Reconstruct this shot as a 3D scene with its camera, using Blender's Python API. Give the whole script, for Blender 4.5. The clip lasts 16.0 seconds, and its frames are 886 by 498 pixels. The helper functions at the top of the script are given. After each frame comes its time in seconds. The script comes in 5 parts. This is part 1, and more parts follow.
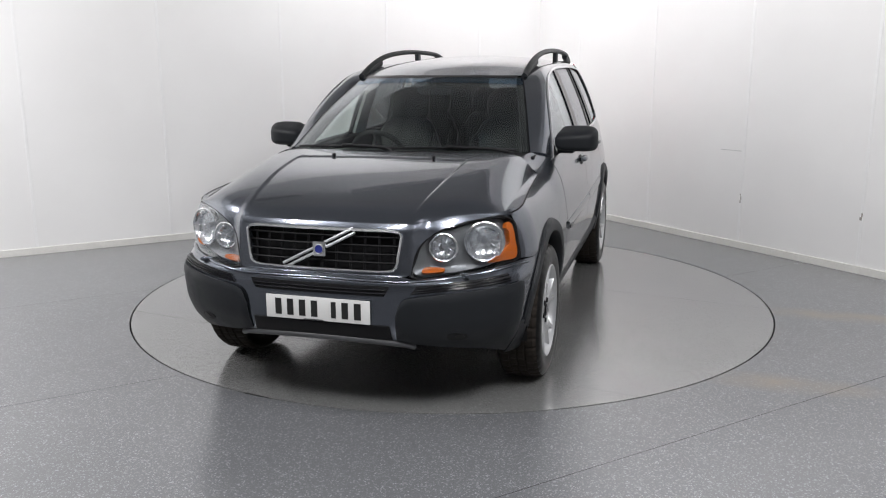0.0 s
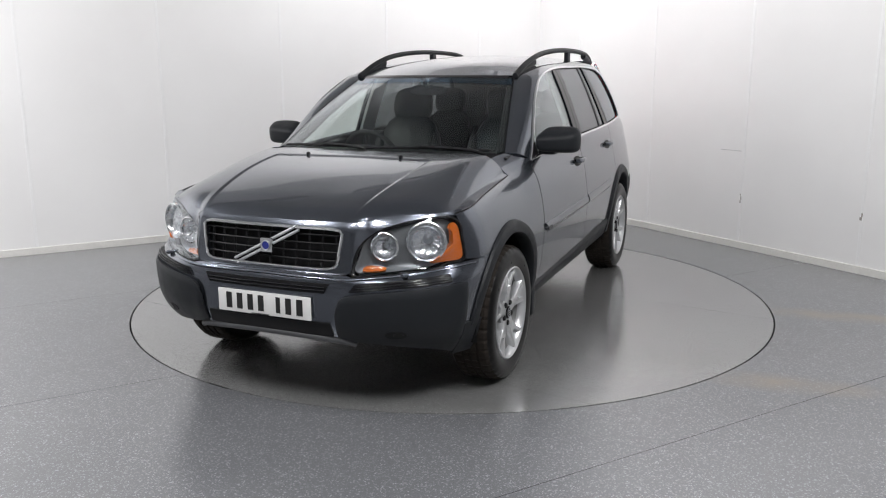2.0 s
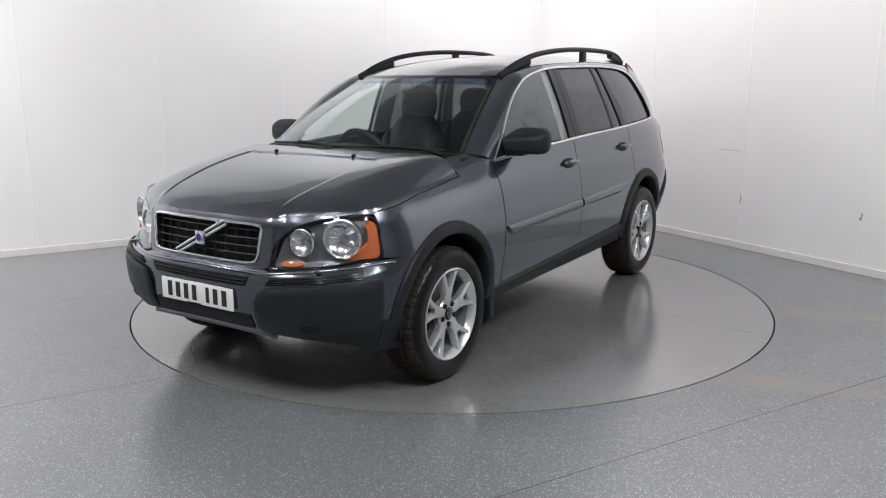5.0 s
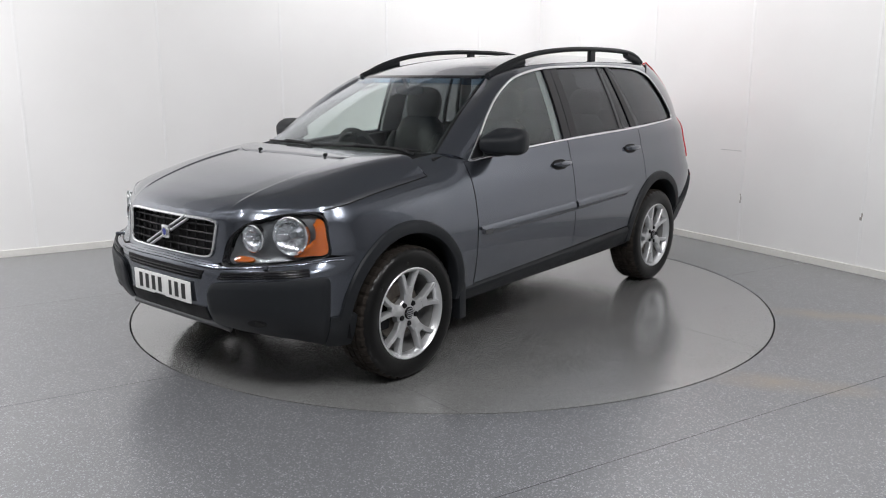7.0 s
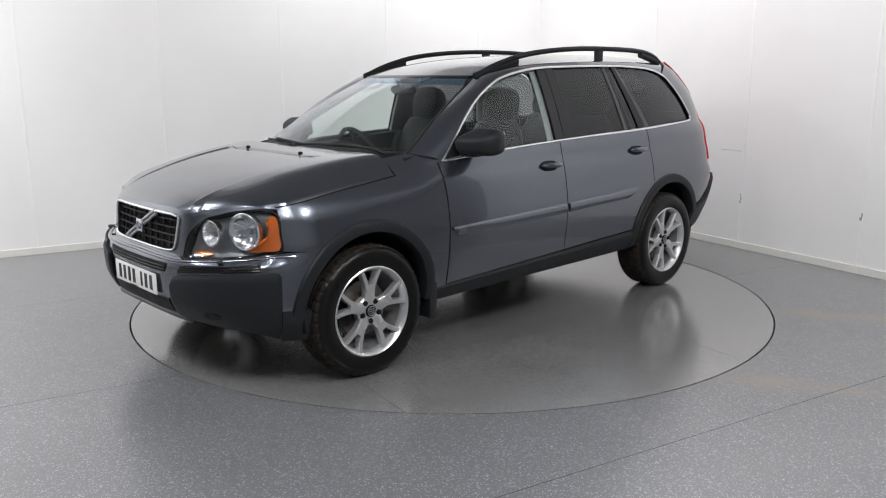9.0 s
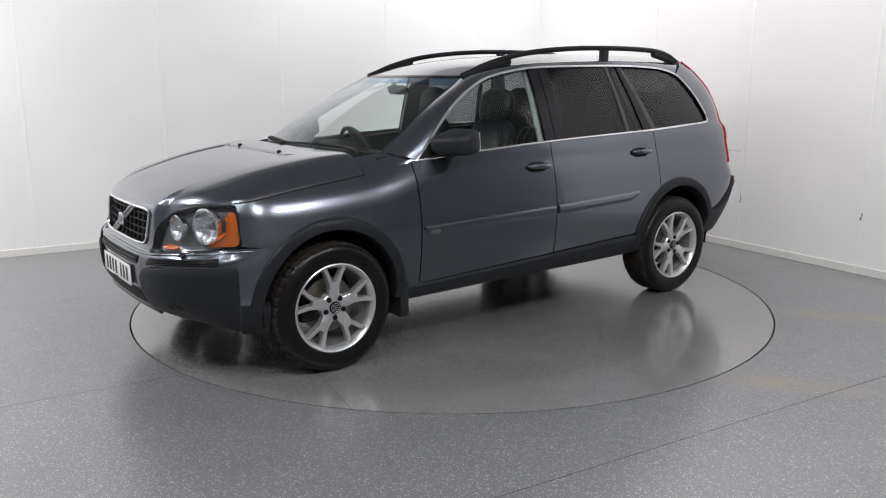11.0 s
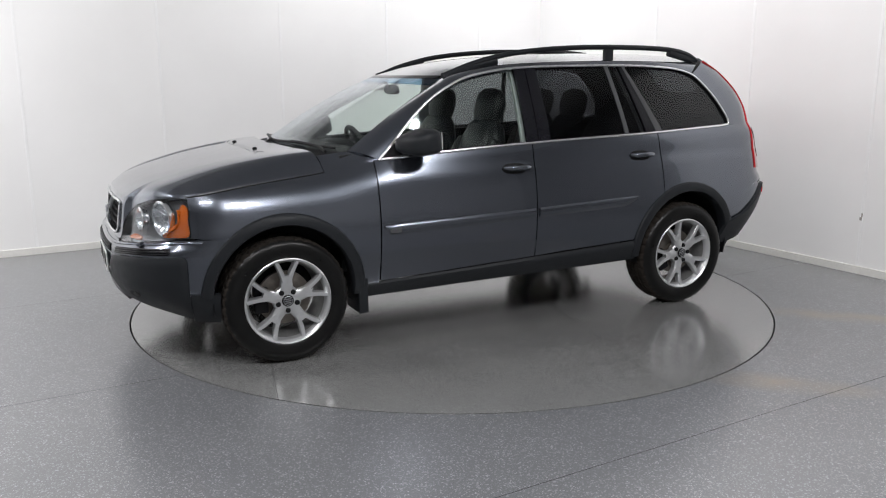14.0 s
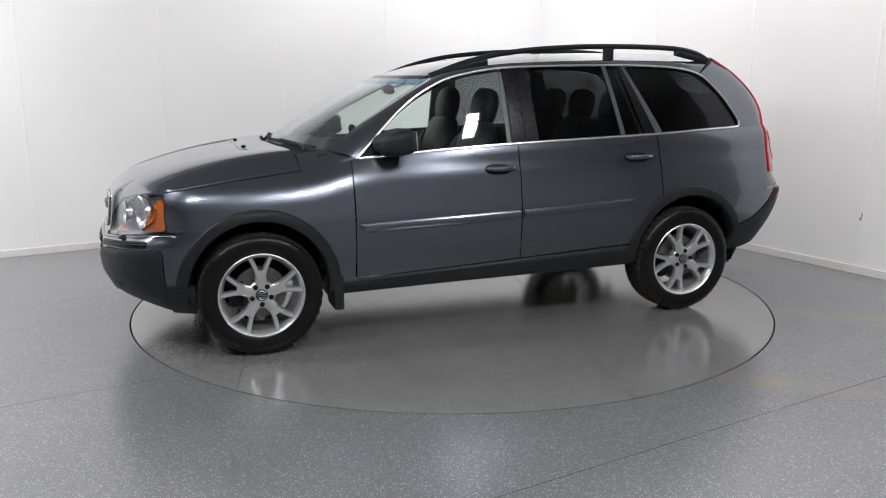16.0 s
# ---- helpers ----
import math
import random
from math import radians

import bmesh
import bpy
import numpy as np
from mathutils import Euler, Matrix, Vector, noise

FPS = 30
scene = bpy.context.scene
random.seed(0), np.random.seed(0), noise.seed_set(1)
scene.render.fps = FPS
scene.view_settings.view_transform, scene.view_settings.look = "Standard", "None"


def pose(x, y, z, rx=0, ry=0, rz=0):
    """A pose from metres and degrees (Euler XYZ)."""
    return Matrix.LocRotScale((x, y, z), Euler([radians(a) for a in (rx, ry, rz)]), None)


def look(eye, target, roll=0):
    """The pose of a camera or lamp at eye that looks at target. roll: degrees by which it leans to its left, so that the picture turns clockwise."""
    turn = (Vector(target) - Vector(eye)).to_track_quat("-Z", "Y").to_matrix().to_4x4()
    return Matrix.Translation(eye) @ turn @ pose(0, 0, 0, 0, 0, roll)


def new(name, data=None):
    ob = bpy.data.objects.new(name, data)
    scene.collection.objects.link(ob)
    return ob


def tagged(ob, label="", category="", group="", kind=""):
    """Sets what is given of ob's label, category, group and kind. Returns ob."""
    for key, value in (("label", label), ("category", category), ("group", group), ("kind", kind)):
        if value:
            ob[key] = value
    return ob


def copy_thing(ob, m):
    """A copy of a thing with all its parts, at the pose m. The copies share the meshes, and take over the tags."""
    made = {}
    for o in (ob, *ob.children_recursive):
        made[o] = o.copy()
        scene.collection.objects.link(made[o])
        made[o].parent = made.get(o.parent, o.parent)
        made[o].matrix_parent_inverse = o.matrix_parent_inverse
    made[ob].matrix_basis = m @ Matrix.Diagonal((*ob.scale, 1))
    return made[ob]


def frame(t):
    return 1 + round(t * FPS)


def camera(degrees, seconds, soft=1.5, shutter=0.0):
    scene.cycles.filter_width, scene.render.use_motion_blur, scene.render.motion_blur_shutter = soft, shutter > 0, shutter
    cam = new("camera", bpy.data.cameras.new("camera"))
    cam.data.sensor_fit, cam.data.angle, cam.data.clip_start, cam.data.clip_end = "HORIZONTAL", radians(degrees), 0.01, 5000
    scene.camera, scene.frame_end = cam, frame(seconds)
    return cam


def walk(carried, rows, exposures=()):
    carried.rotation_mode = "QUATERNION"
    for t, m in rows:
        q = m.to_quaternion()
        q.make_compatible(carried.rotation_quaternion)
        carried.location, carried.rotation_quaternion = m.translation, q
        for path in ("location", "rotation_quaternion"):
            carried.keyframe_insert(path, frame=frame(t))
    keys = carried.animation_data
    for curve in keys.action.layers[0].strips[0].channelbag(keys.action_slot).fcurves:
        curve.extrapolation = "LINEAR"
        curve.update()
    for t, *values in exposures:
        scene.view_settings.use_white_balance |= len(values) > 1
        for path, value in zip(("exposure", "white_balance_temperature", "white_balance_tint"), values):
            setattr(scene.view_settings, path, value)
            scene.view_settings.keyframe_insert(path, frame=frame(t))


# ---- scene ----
# ---------------------------------------------------------------- camera
EYE = Vector((0.0, -5.965, 1.596))
PITCH, YAW = radians(11.93), radians(-0.579)
AIM = EYE + Vector((math.sin(YAW) * math.cos(PITCH), math.cos(YAW) * math.cos(PITCH), -math.sin(PITCH)))
cam = camera(56.83, 16.0, soft=1.1)
walk(cam, [(0.0, look(EYE, AIM, -0.14)), (16.0, look(EYE, AIM, -0.14))], exposures=((0.0, 0.0), (16.0, 0.0)))

# ---------------------------------------------------------------- the plan
TABLE_R = 2.264
ROOM_TURN = 31.2            # the room's walls against the camera's axes, degrees
CEIL = 3.7
U = Vector((math.cos(radians(ROOM_TURN)), math.sin(radians(ROOM_TURN)), 0))      # along the left wall
V = Vector((-U.y, U.x, 0))                                                       # towards the left wall
U_MAX, V_MAX = 3.163, 3.135      # faces of the two walls in view
U_MIN, V_MIN = -8.2, -7.4        # faces of the two walls behind the camera


def uv(u, v, z=0.0):
    return U * u + V * v + Vector((0, 0, z))


# ---------------------------------------------------------------- world and light
world = bpy.data.worlds.new("world")
scene.world = world
world.use_nodes = True
world.node_tree.nodes["Background"].inputs[0].default_value = (0.6, 0.7, 0.8, 1)
world.node_tree.nodes["Background"].inputs[1].default_value = 0.05

# ceiling panels: u, v, length, width, watts
PANELS = [
    (-4.6, 0.9, 1.2, 0.16, 114), (0.3, -4.4, 0.16, 1.2, 88), (-4.4, -1.6, 1.2, 0.16, 62), (-1.6, -4.6, 0.16, 1.2, 88), (-3.4, -3.4, 1.2, 0.16, 46),
]
# unseen shaded strips added near the wall tops, turned to brighten the walls: u, v, length, turn, watts
WALL_FILLS = [(0.9, V_MAX - 1.5, 2.6, 0, 44), (-2.4, V_MAX - 1.5, 2.6, 0, 16), (U_MAX - 1.5, 0.9, 2.6, -90, 49), (U_MAX - 1.5, -2.4, 2.6, -90, 36),
           # out of view: brightens the wall that the front wing reflects
           (-5.6, V_MAX - 1.5, 2.6, 0, 72)]


def strip_lamp(name, length, width, watts, m):
    data = bpy.data.lights.new(name, "AREA")
    data.shape, data.size, data.size_y, data.energy = "RECTANGLE", length, width, watts
    data.color = (0.995, 0.985, 0.995)
    ob = new(name, data)
    ob.matrix_world = m


for u, v, length, width, watts in PANELS:
    strip_lamp("panel_lamp", length, width, watts, Matrix.Translation(uv(u, v, CEIL - 0.075)) @ pose(0, 0, 0, 0, 0, ROOM_TURN))
for u, v, length, turn, watts in WALL_FILLS:
    strip_lamp("wall_fill_lamp", length, 0.12, watts, Matrix.Translation(uv(u, v, CEIL - 0.16)) @ pose(0, 0, 0, 0, 0, ROOM_TURN + turn) @ pose(0, 0, 0, 40, 0, 0))


# ---------------------------------------------------------------- materials
def material(name):
    m = bpy.data.materials.new(name)
    m.use_nodes = True
    nt = m.node_tree
    return m, nt, nt.nodes["Principled BSDF"]


def node(nt, kind, **inputs):
    n = nt.nodes.new(kind)
    for k, v in inputs.items():
        n.inputs[k.replace("_", " ")].default_value = v
    return n


def coords(nt):
    return nt.nodes.new("ShaderNodeTexCoord").outputs["Object"]


def ramp(nt, fac, stops):
    r = nt.nodes.new("ShaderNodeValToRGB")
    e = r.color_ramp.elements
    while len(e) < len(stops):
        e.new(0.5)
    for el, (p, c) in zip(e, stops):
        el.position, el.color = p, (*c, 1) if len(c) == 3 else c
    nt.links.new(fac, r.inputs[0])
    return r.outputs[0]


def bump(nt, bsdf, height, strength, distance):
    b = node(nt, "ShaderNodeBump", Strength=strength, Distance=distance)
    nt.links.new(height, b.inputs["Height"])
    nt.links.new(b.outputs[0], bsdf.inputs["Normal"])


def plain(name, colour, rough=0.5, metal=0.0, grain=0.0, scale=40.0, vary=0.12, coat=0.0, coat_rough=0.03, spec=0.5):
    """A surface with tone variation at two scales and a fine relief."""
    m, nt, b = material(name)
    co = coords(nt)
    big = node(nt, "ShaderNodeTexNoise", Scale=scale * 0.08, Detail=4.0)
    fine = node(nt, "ShaderNodeTexNoise", Scale=scale, Detail=3.0)
    nt.links.new(co, big.inputs[0])
    nt.links.new(co, fine.inputs[0])
    mix = node(nt, "ShaderNodeMath")
    mix.operation = "ADD"
    nt.links.new(big.outputs[0], mix.inputs[0])
    nt.links.new(fine.outputs[0], mix.inputs[1])
    half = node(nt, "ShaderNodeMath")
    half.operation, half.inputs[1].default_value = "MULTIPLY", 0.5
    nt.links.new(mix.outputs[0], half.inputs[0])
    lo = tuple(c * (1 - vary) for c in colour)
    hi = tuple(min(1, c * (1 + vary)) for c in colour)
    nt.links.new(ramp(nt, half.outputs[0], [(0.3, lo), (0.7, hi)]), b.inputs["Base Color"])
    rr = ramp(nt, big.outputs[0], [(0.3, (rough * 0.9,) * 3), (0.7, (min(1, rough * 1.12),) * 3)])
    nt.links.new(rr, b.inputs["Roughness"])
    b.inputs["Metallic"].default_value = metal
    b.inputs["Specular IOR Level"].default_value = spec
    b.inputs["Coat Weight"].default_value = coat
    b.inputs["Coat Roughness"].default_value = coat_rough
    if grain:
        bump(nt, b, fine.outputs[0], grain, 0.002)
    return m


def paint_material():
    """Dark grey-blue metallic lacquer: fine flake under a clear coat."""
    m, nt, b = material("metallic_paint")
    co = coords(nt)
    flake = node(nt, "ShaderNodeTexVoronoi", Scale=900.0)
    nt.links.new(co, flake.inputs[0])
    dust = node(nt, "ShaderNodeTexNoise", Scale=2.2, Detail=5.0)
    nt.links.new(co, dust.inputs[0])
    nt.links.new(ramp(nt, flake.outputs["Color"], [(0.0, (0.114, 0.126, 0.151)), (1.0, (0.130, 0.143, 0.170))]), b.inputs["Base Color"])
    nt.links.new(ramp(nt, dust.outputs[0], [(0.3, (0.21,) * 3), (0.75, (0.235,) * 3)]), b.inputs["Roughness"])
    b.inputs["Metallic"].default_value = 0.92
    b.inputs["Coat Weight"].default_value = 0.85
    b.inputs["Coat Roughness"].default_value = 0.03
    return m


def glass_material(name, tint, extra=0.0):
    """A pane: clear tinted film with a mirror gloss that grows towards grazing."""
    m, nt, b = material(name)
    nt.nodes.remove(b)
    out = nt.nodes["Material Output"]
    clear = node(nt, "ShaderNodeBsdfTransparent")
    clear.inputs[0].default_value = (*tint, 1)
    gloss = node(nt, "ShaderNodeBsdfGlossy", Roughness=0.01)
    gloss.inputs[0].default_value = (0.95, 0.97, 1, 1)
    facing = node(nt, "ShaderNodeLayerWeight", Blend=0.5)
    power = node(nt, "ShaderNodeMath")
    power.operation, power.inputs[1].default_value = "POWER", 4.0
    nt.links.new(facing.outputs["Facing"], power.inputs[0])
    gain = node(nt, "ShaderNodeMath")
    gain.operation, gain.inputs[1].default_value, gain.inputs[2].default_value = "MULTIPLY_ADD", 0.9, 0.022 + extra
    nt.links.new(power.outputs[0], gain.inputs[0])
    mix = nt.nodes.new("ShaderNodeMixShader")
    nt.links.new(gain.outputs[0], mix.inputs[0])
    nt.links.new(clear.outputs[0], mix.inputs[1])
    nt.links.new(gloss.outputs[0], mix.inputs[2])
    nt.links.new(mix.outputs[0], out.inputs[0])
    return m


STAINS = [(1.92, -1.88, 0.62, 0.17), (0.55, -2.50, 0.58, 0.17), (2.35, -2.3, 0.5, 0.12)]   # brown stains: u, v, length, width


def floor_material(name, lo, hi, rough, fleck, stains=(), polish=0.0):
    """Grey safety vinyl: mottled, with pale and dark chips, scuffs and a few brown stains."""
    m, nt, b = material(name)
    co = coords(nt)
    mott = node(nt, "ShaderNodeTexNoise", Scale=1.1, Detail=6.0, Roughness=0.6)
    chips = node(nt, "ShaderNodeTexVoronoi", Scale=170.0)
    grit = node(nt, "ShaderNodeTexNoise", Scale=260.0, Detail=2.0)
    streak = node(nt, "ShaderNodeTexNoise", Scale=3.0, Detail=8.0, Roughness=0.7)
    for n in (mott, chips, grit, streak):
        nt.links.new(co, n.inputs[0])
    base = ramp(nt, mott.outputs[0], [(0.3, lo), (0.7, hi)])
    flecks = ramp(nt, chips.outputs["Color"], [(0.0, (0.7,) * 3), (0.12, (1.0,) * 3), (0.68, (1.0,) * 3), (0.9, (1.0 + fleck,) * 3)])
    mul = nt.nodes.new("ShaderNodeMix")
    mul.data_type, mul.blend_type = "RGBA", "MULTIPLY"
    mul.inputs[0].default_value = 0.8
    nt.links.new(base, mul.inputs[6])
    nt.links.new(flecks, mul.inputs[7])
    mul2 = nt.nodes.new("ShaderNodeMix")
    mul2.data_type, mul2.blend_type = "RGBA", "MULTIPLY"
    mul2.inputs[0].default_value = 1.0
    nt.links.new(mul.outputs[2], mul2.inputs[6])
    nt.links.new(ramp(nt, grit.outputs[0], [(0.25, (0.70,) * 3), (0.75, (1.3,) * 3)]), mul2.inputs[7])
    colour = mul2.outputs[2]
    for u, v, ln, wd in stains:
        place = nt.nodes.new("ShaderNodeMapping")
        place.vector_type = "TEXTURE"
        place.inputs["Location"].default_value = (u, v, 0)
        place.inputs["Rotation"].default_value = (0, 0, radians(-48))
        place.inputs["Scale"].default_value = (ln, wd, 1)
        nt.links.new(co, place.inputs[0])
        ball = nt.nodes.new("ShaderNodeTexGradient")
        ball.gradient_type = "SPHERICAL"
        nt.links.new(place.outputs[0], ball.inputs[0])
        ragged = node(nt, "ShaderNodeMath")
        ragged.operation = "MULTIPLY"
        nt.links.new(ball.outputs["Fac"], ragged.inputs[0])
        nt.links.new(ramp(nt, streak.outputs[0], [(0.35, (0.25,) * 3), (0.65, (1.0,) * 3)]), ragged.inputs[1])
        tint = nt.nodes.new("ShaderNodeMix")
        tint.data_type, tint.blend_type = "RGBA", "MIX"
        nt.links.new(ragged.outputs[0], tint.inputs[0])
        nt.links.new(colour, tint.inputs[6])
        tint.inputs[7].default_value = (0.21, 0.175, 0.125, 1)
        colour = tint.outputs[2]
    nt.links.new(colour, b.inputs["Base Color"])
    b.inputs["Specular IOR Level"].default_value = 0.8
    nt.links.new(ramp(nt, streak.outputs[0], [(0.3, (rough * 0.97,) * 3), (0.7, (rough * 1.05,) * 3)]), b.inputs["Roughness"])
    bump(nt, b, grit.outputs[0], 0.03, 0.001)
    b.inputs["Coat Weight"].default_value = polish
    b.inputs["Coat Roughness"].default_value = rough * 1.1
    b.inputs["Coat IOR"].default_value = 1.55
    return m


def wall_material():
    m, nt, b = material("white_wall")
    co = coords(nt)
    big = node(nt, "ShaderNodeTexNoise", Scale=0.7, Detail=5.0)
    fine = node(nt, "ShaderNodeTexNoise", Scale=35.0, Detail=3.0)
    marks = node(nt, "ShaderNodeTexNoise", Scale=6.0, Detail=9.0, Roughness=0.75)
    for n in (big, fine, marks):
        nt.links.new(co, n.inputs[0])
    base = ramp(nt, big.outputs[0], [(0.3, (0.77, 0.765, 0.76)), (0.7, (0.83, 0.828, 0.825))])
    spots = ramp(nt, marks.outputs[0], [(0.68, (1, 1, 1)), (0.80, (0.86, 0.85, 0.83))])
    mul = nt.nodes.new("ShaderNodeMix")
    mul.data_type, mul.blend_type = "RGBA", "MULTIPLY"
    mul.inputs[0].default_value = 1.0
    nt.links.new(base, mul.inputs[6])
    nt.links.new(spots, mul.inputs[7])
    nt.links.new(mul.outputs[2], b.inputs["Base Color"])
    b.inputs["Roughness"].default_value = 0.6
    bump(nt, b, fine.outputs[0], 0.05, 0.002)
    return m


def glow_material(name, colour, strength):
    m, nt, b = material(name)
    b.inputs["Base Color"].default_value = (*colour, 1)
    b.inputs["Emission Color"].default_value = (*colour, 1)
    b.inputs["Emission Strength"].default_value = strength
    return m


M_PAINT = paint_material()
M_FLOOR = floor_material("floor_vinyl", (0.118, 0.122, 0.129), (0.132, 0.136, 0.143), 0.25, 1.5, STAINS, 0.45)
M_TABLE = floor_material("table_vinyl", (0.160, 0.161, 0.161), (0.186, 0.187, 0.186), 0.17, 0.6, (), 1.0)
M_WALL = wall_material()
M_DARKWALL = plain("grey_back_wall", (0.36, 0.36, 0.365), 0.7, vary=0.06)
M_DARK_END = plain("charcoal_reflection_wall", (0.17, 0.17, 0.175), 0.8, vary=0.06)
M_SHADE = plain("grey_fill_lamp_shade", (0.3, 0.3, 0.31), 0.5, vary=0.06)
M_CEIL = plain("grey_ceiling", (0.50, 0.50, 0.505), 0.8, vary=0.06)
M_SKIRT = plain("white_skirting", (0.70, 0.69, 0.66), 0.45, vary=0.06, grain=0.1)
M_SEAM = plain("wall_cover_strip", (0.82, 0.82, 0.82), 0.4, vary=0.03)
M_CHIP = plain("bare_board", (0.30, 0.28, 0.26), 0.8, vary=0.3)
M_SCUFF = plain("grey_scuff", (0.60, 0.60, 0.60), 0.7, vary=0.2)
M_GAP = plain("dark_gap", (0.012, 0.012, 0.013), 0.8)
M_GLOW = glow_material("lamp_diffuser", (1.0, 0.99, 0.97), 9.0)
M_WHITE = plain("white_enamel", (0.8, 0.8, 0.8), 0.35, vary=0.04)


# ---------------------------------------------------------------- mesh helpers
def mesh_of(name, bm, mat, smooth=False):
    me = bpy.data.meshes.new(name)
    bm.normal_update()
    bm.to_mesh(me)
    bm.free()
    me.materials.append(mat)
    if smooth:
        me.polygons.foreach_set("use_smooth", [True] * len(me.polygons))
        me.set_sharp_from_angle(angle=radians(smooth if smooth > 1 else 38))
    return me


def part(name, bm, mat, parent=None, label="", smooth=38):
    ob = new(name, mesh_of(name, bm, mat, smooth))
    if parent is not None:
        ob.parent = parent
    if label:
        tagged(ob, label=label)
    return ob


def add_box(bm, lo, hi, m=None, bevel=0.0):
    r = bmesh.ops.create_cube(bm, size=1.0)
    vs = r["verts"]
    c = (Vector(lo) + Vector(hi)) / 2
    d = Vector(hi) - Vector(lo)
    bmesh.ops.transform(bm, verts=vs, matrix=Matrix.Translation(c) @ Matrix.Diagonal((*d, 1)))
    if bevel:
        es = list({e for v in vs for e in v.link_edges})
        g = bmesh.ops.bevel(bm, geom=es, offset=bevel, segments=2, affect="EDGES", profile=0.6)
        vs = list({v for f in g["faces"] for v in f.verts} | {v for v in vs if v.is_valid})
    if m is not None:
        bmesh.ops.transform(bm, verts=[v for v in vs if v.is_valid], matrix=m)
    return bm


def box(lo, hi, m=None, bevel=0.0):
    return add_box(bmesh.new(), lo, hi, m, bevel)


# ---------------------------------------------------------------- the room
ROOM = pose(0, 0, 0, 0, 0, ROOM_TURN)


def strip_rows(v0, v1, r):
    """Row positions across a sheet, finer where it meets the round opening."""
    vs = {v0, v1}
    n = 200
    for i in range(n + 1):
        v = -r * math.cos(math.pi * i / n)
        if v0 < v < v1:
            vs.add(v)
    return sorted(vs)


def floor_sheet(v0, v1, u0, u1, r):
    """A vinyl sheet of the floor, with the round opening for the turntable cut out."""
    bm = bmesh.new()
    rows = strip_rows(v0, v1, r)
    last = None
    for v in rows:
        h = math.sqrt(max(0.0, r * r - v * v))
        cur = [bm.verts.new((u, v, z)) for z in (0.0, -0.03) for u in (u0, -h, h, u1)]
        if last:
            a, b = last, cur
            bm.faces.new((a[0], a[1], b[1], b[0]))
            bm.faces.new((a[2], a[3], b[3], b[2]))
            if abs(v) > r - 1e-9 and abs(rows[rows.index(v) - 1]) > r - 1e-9 and v * rows[rows.index(v) - 1] > 0:
                bm.faces.new((a[1], a[2], b[2], b[1]))
            else:
                bm.faces.new((a[1], a[5], b[5], b[1]))
                bm.faces.new((a[2], b[2], b[6], a[6]))
        last = cur
    bmesh.ops.remove_doubles(bm, verts=bm.verts, dist=1e-5)
    return bm


def table_sheet(v0, v1, r):
    bm = bmesh.new()
    last = None
    for v in strip_rows(v0, v1, r):
        h = math.sqrt(max(0.0, r * r - v * v))
        cur = [bm.verts.new((u, v, z)) for z in (0.0, -0.03) for u in (-h, h)]
        if last:
            a, b = last, cur
            bm.faces.new((a[0], a[1], b[1], b[0]))
            bm.faces.new((a[0], b[0], b[2], a[2]))
            bm.faces.new((a[1], a[3], b[3], b[1]))
        last = cur
    bmesh.ops.remove_doubles(bm, verts=bm.verts, dist=1e-5)
    return bm


def build_floor():
    base = box((U_MIN - 0.1, V_MIN - 0.1, -0.14), (U_MAX + 0.1, V_MAX + 0.1, -0.036))
    floor = part("floor", base, M_GAP, None, smooth=0)
    floor.matrix_world = ROOM
    tagged(floor, "speckled grey vinyl floor laid in wide sheets", "floor", kind="structure")
    edge = -0.72
    cuts = [edge + 1.99 * i for i in range(-4, 4)]
    cuts = [V_MIN] + [c for c in cuts if V_MIN + 0.2 < c < V_MAX - 0.2] + [V_MAX]
    for a, b in zip(cuts, cuts[1:]):
        part("vinyl_sheet", floor_sheet(a + 0.002, b - 0.002, U_MIN, U_MAX, TABLE_R + 0.005), M_FLOOR, floor, smooth=0)
    return floor


def wall(name, u0, u1, v0, v1, mat, label):
    ob = part(name, box((u0, v0, -0.1), (u1, v1, CEIL + 0.1)), mat, None, smooth=0)
    ob.matrix_world = ROOM
    return tagged(ob, label, "wall", kind="structure")


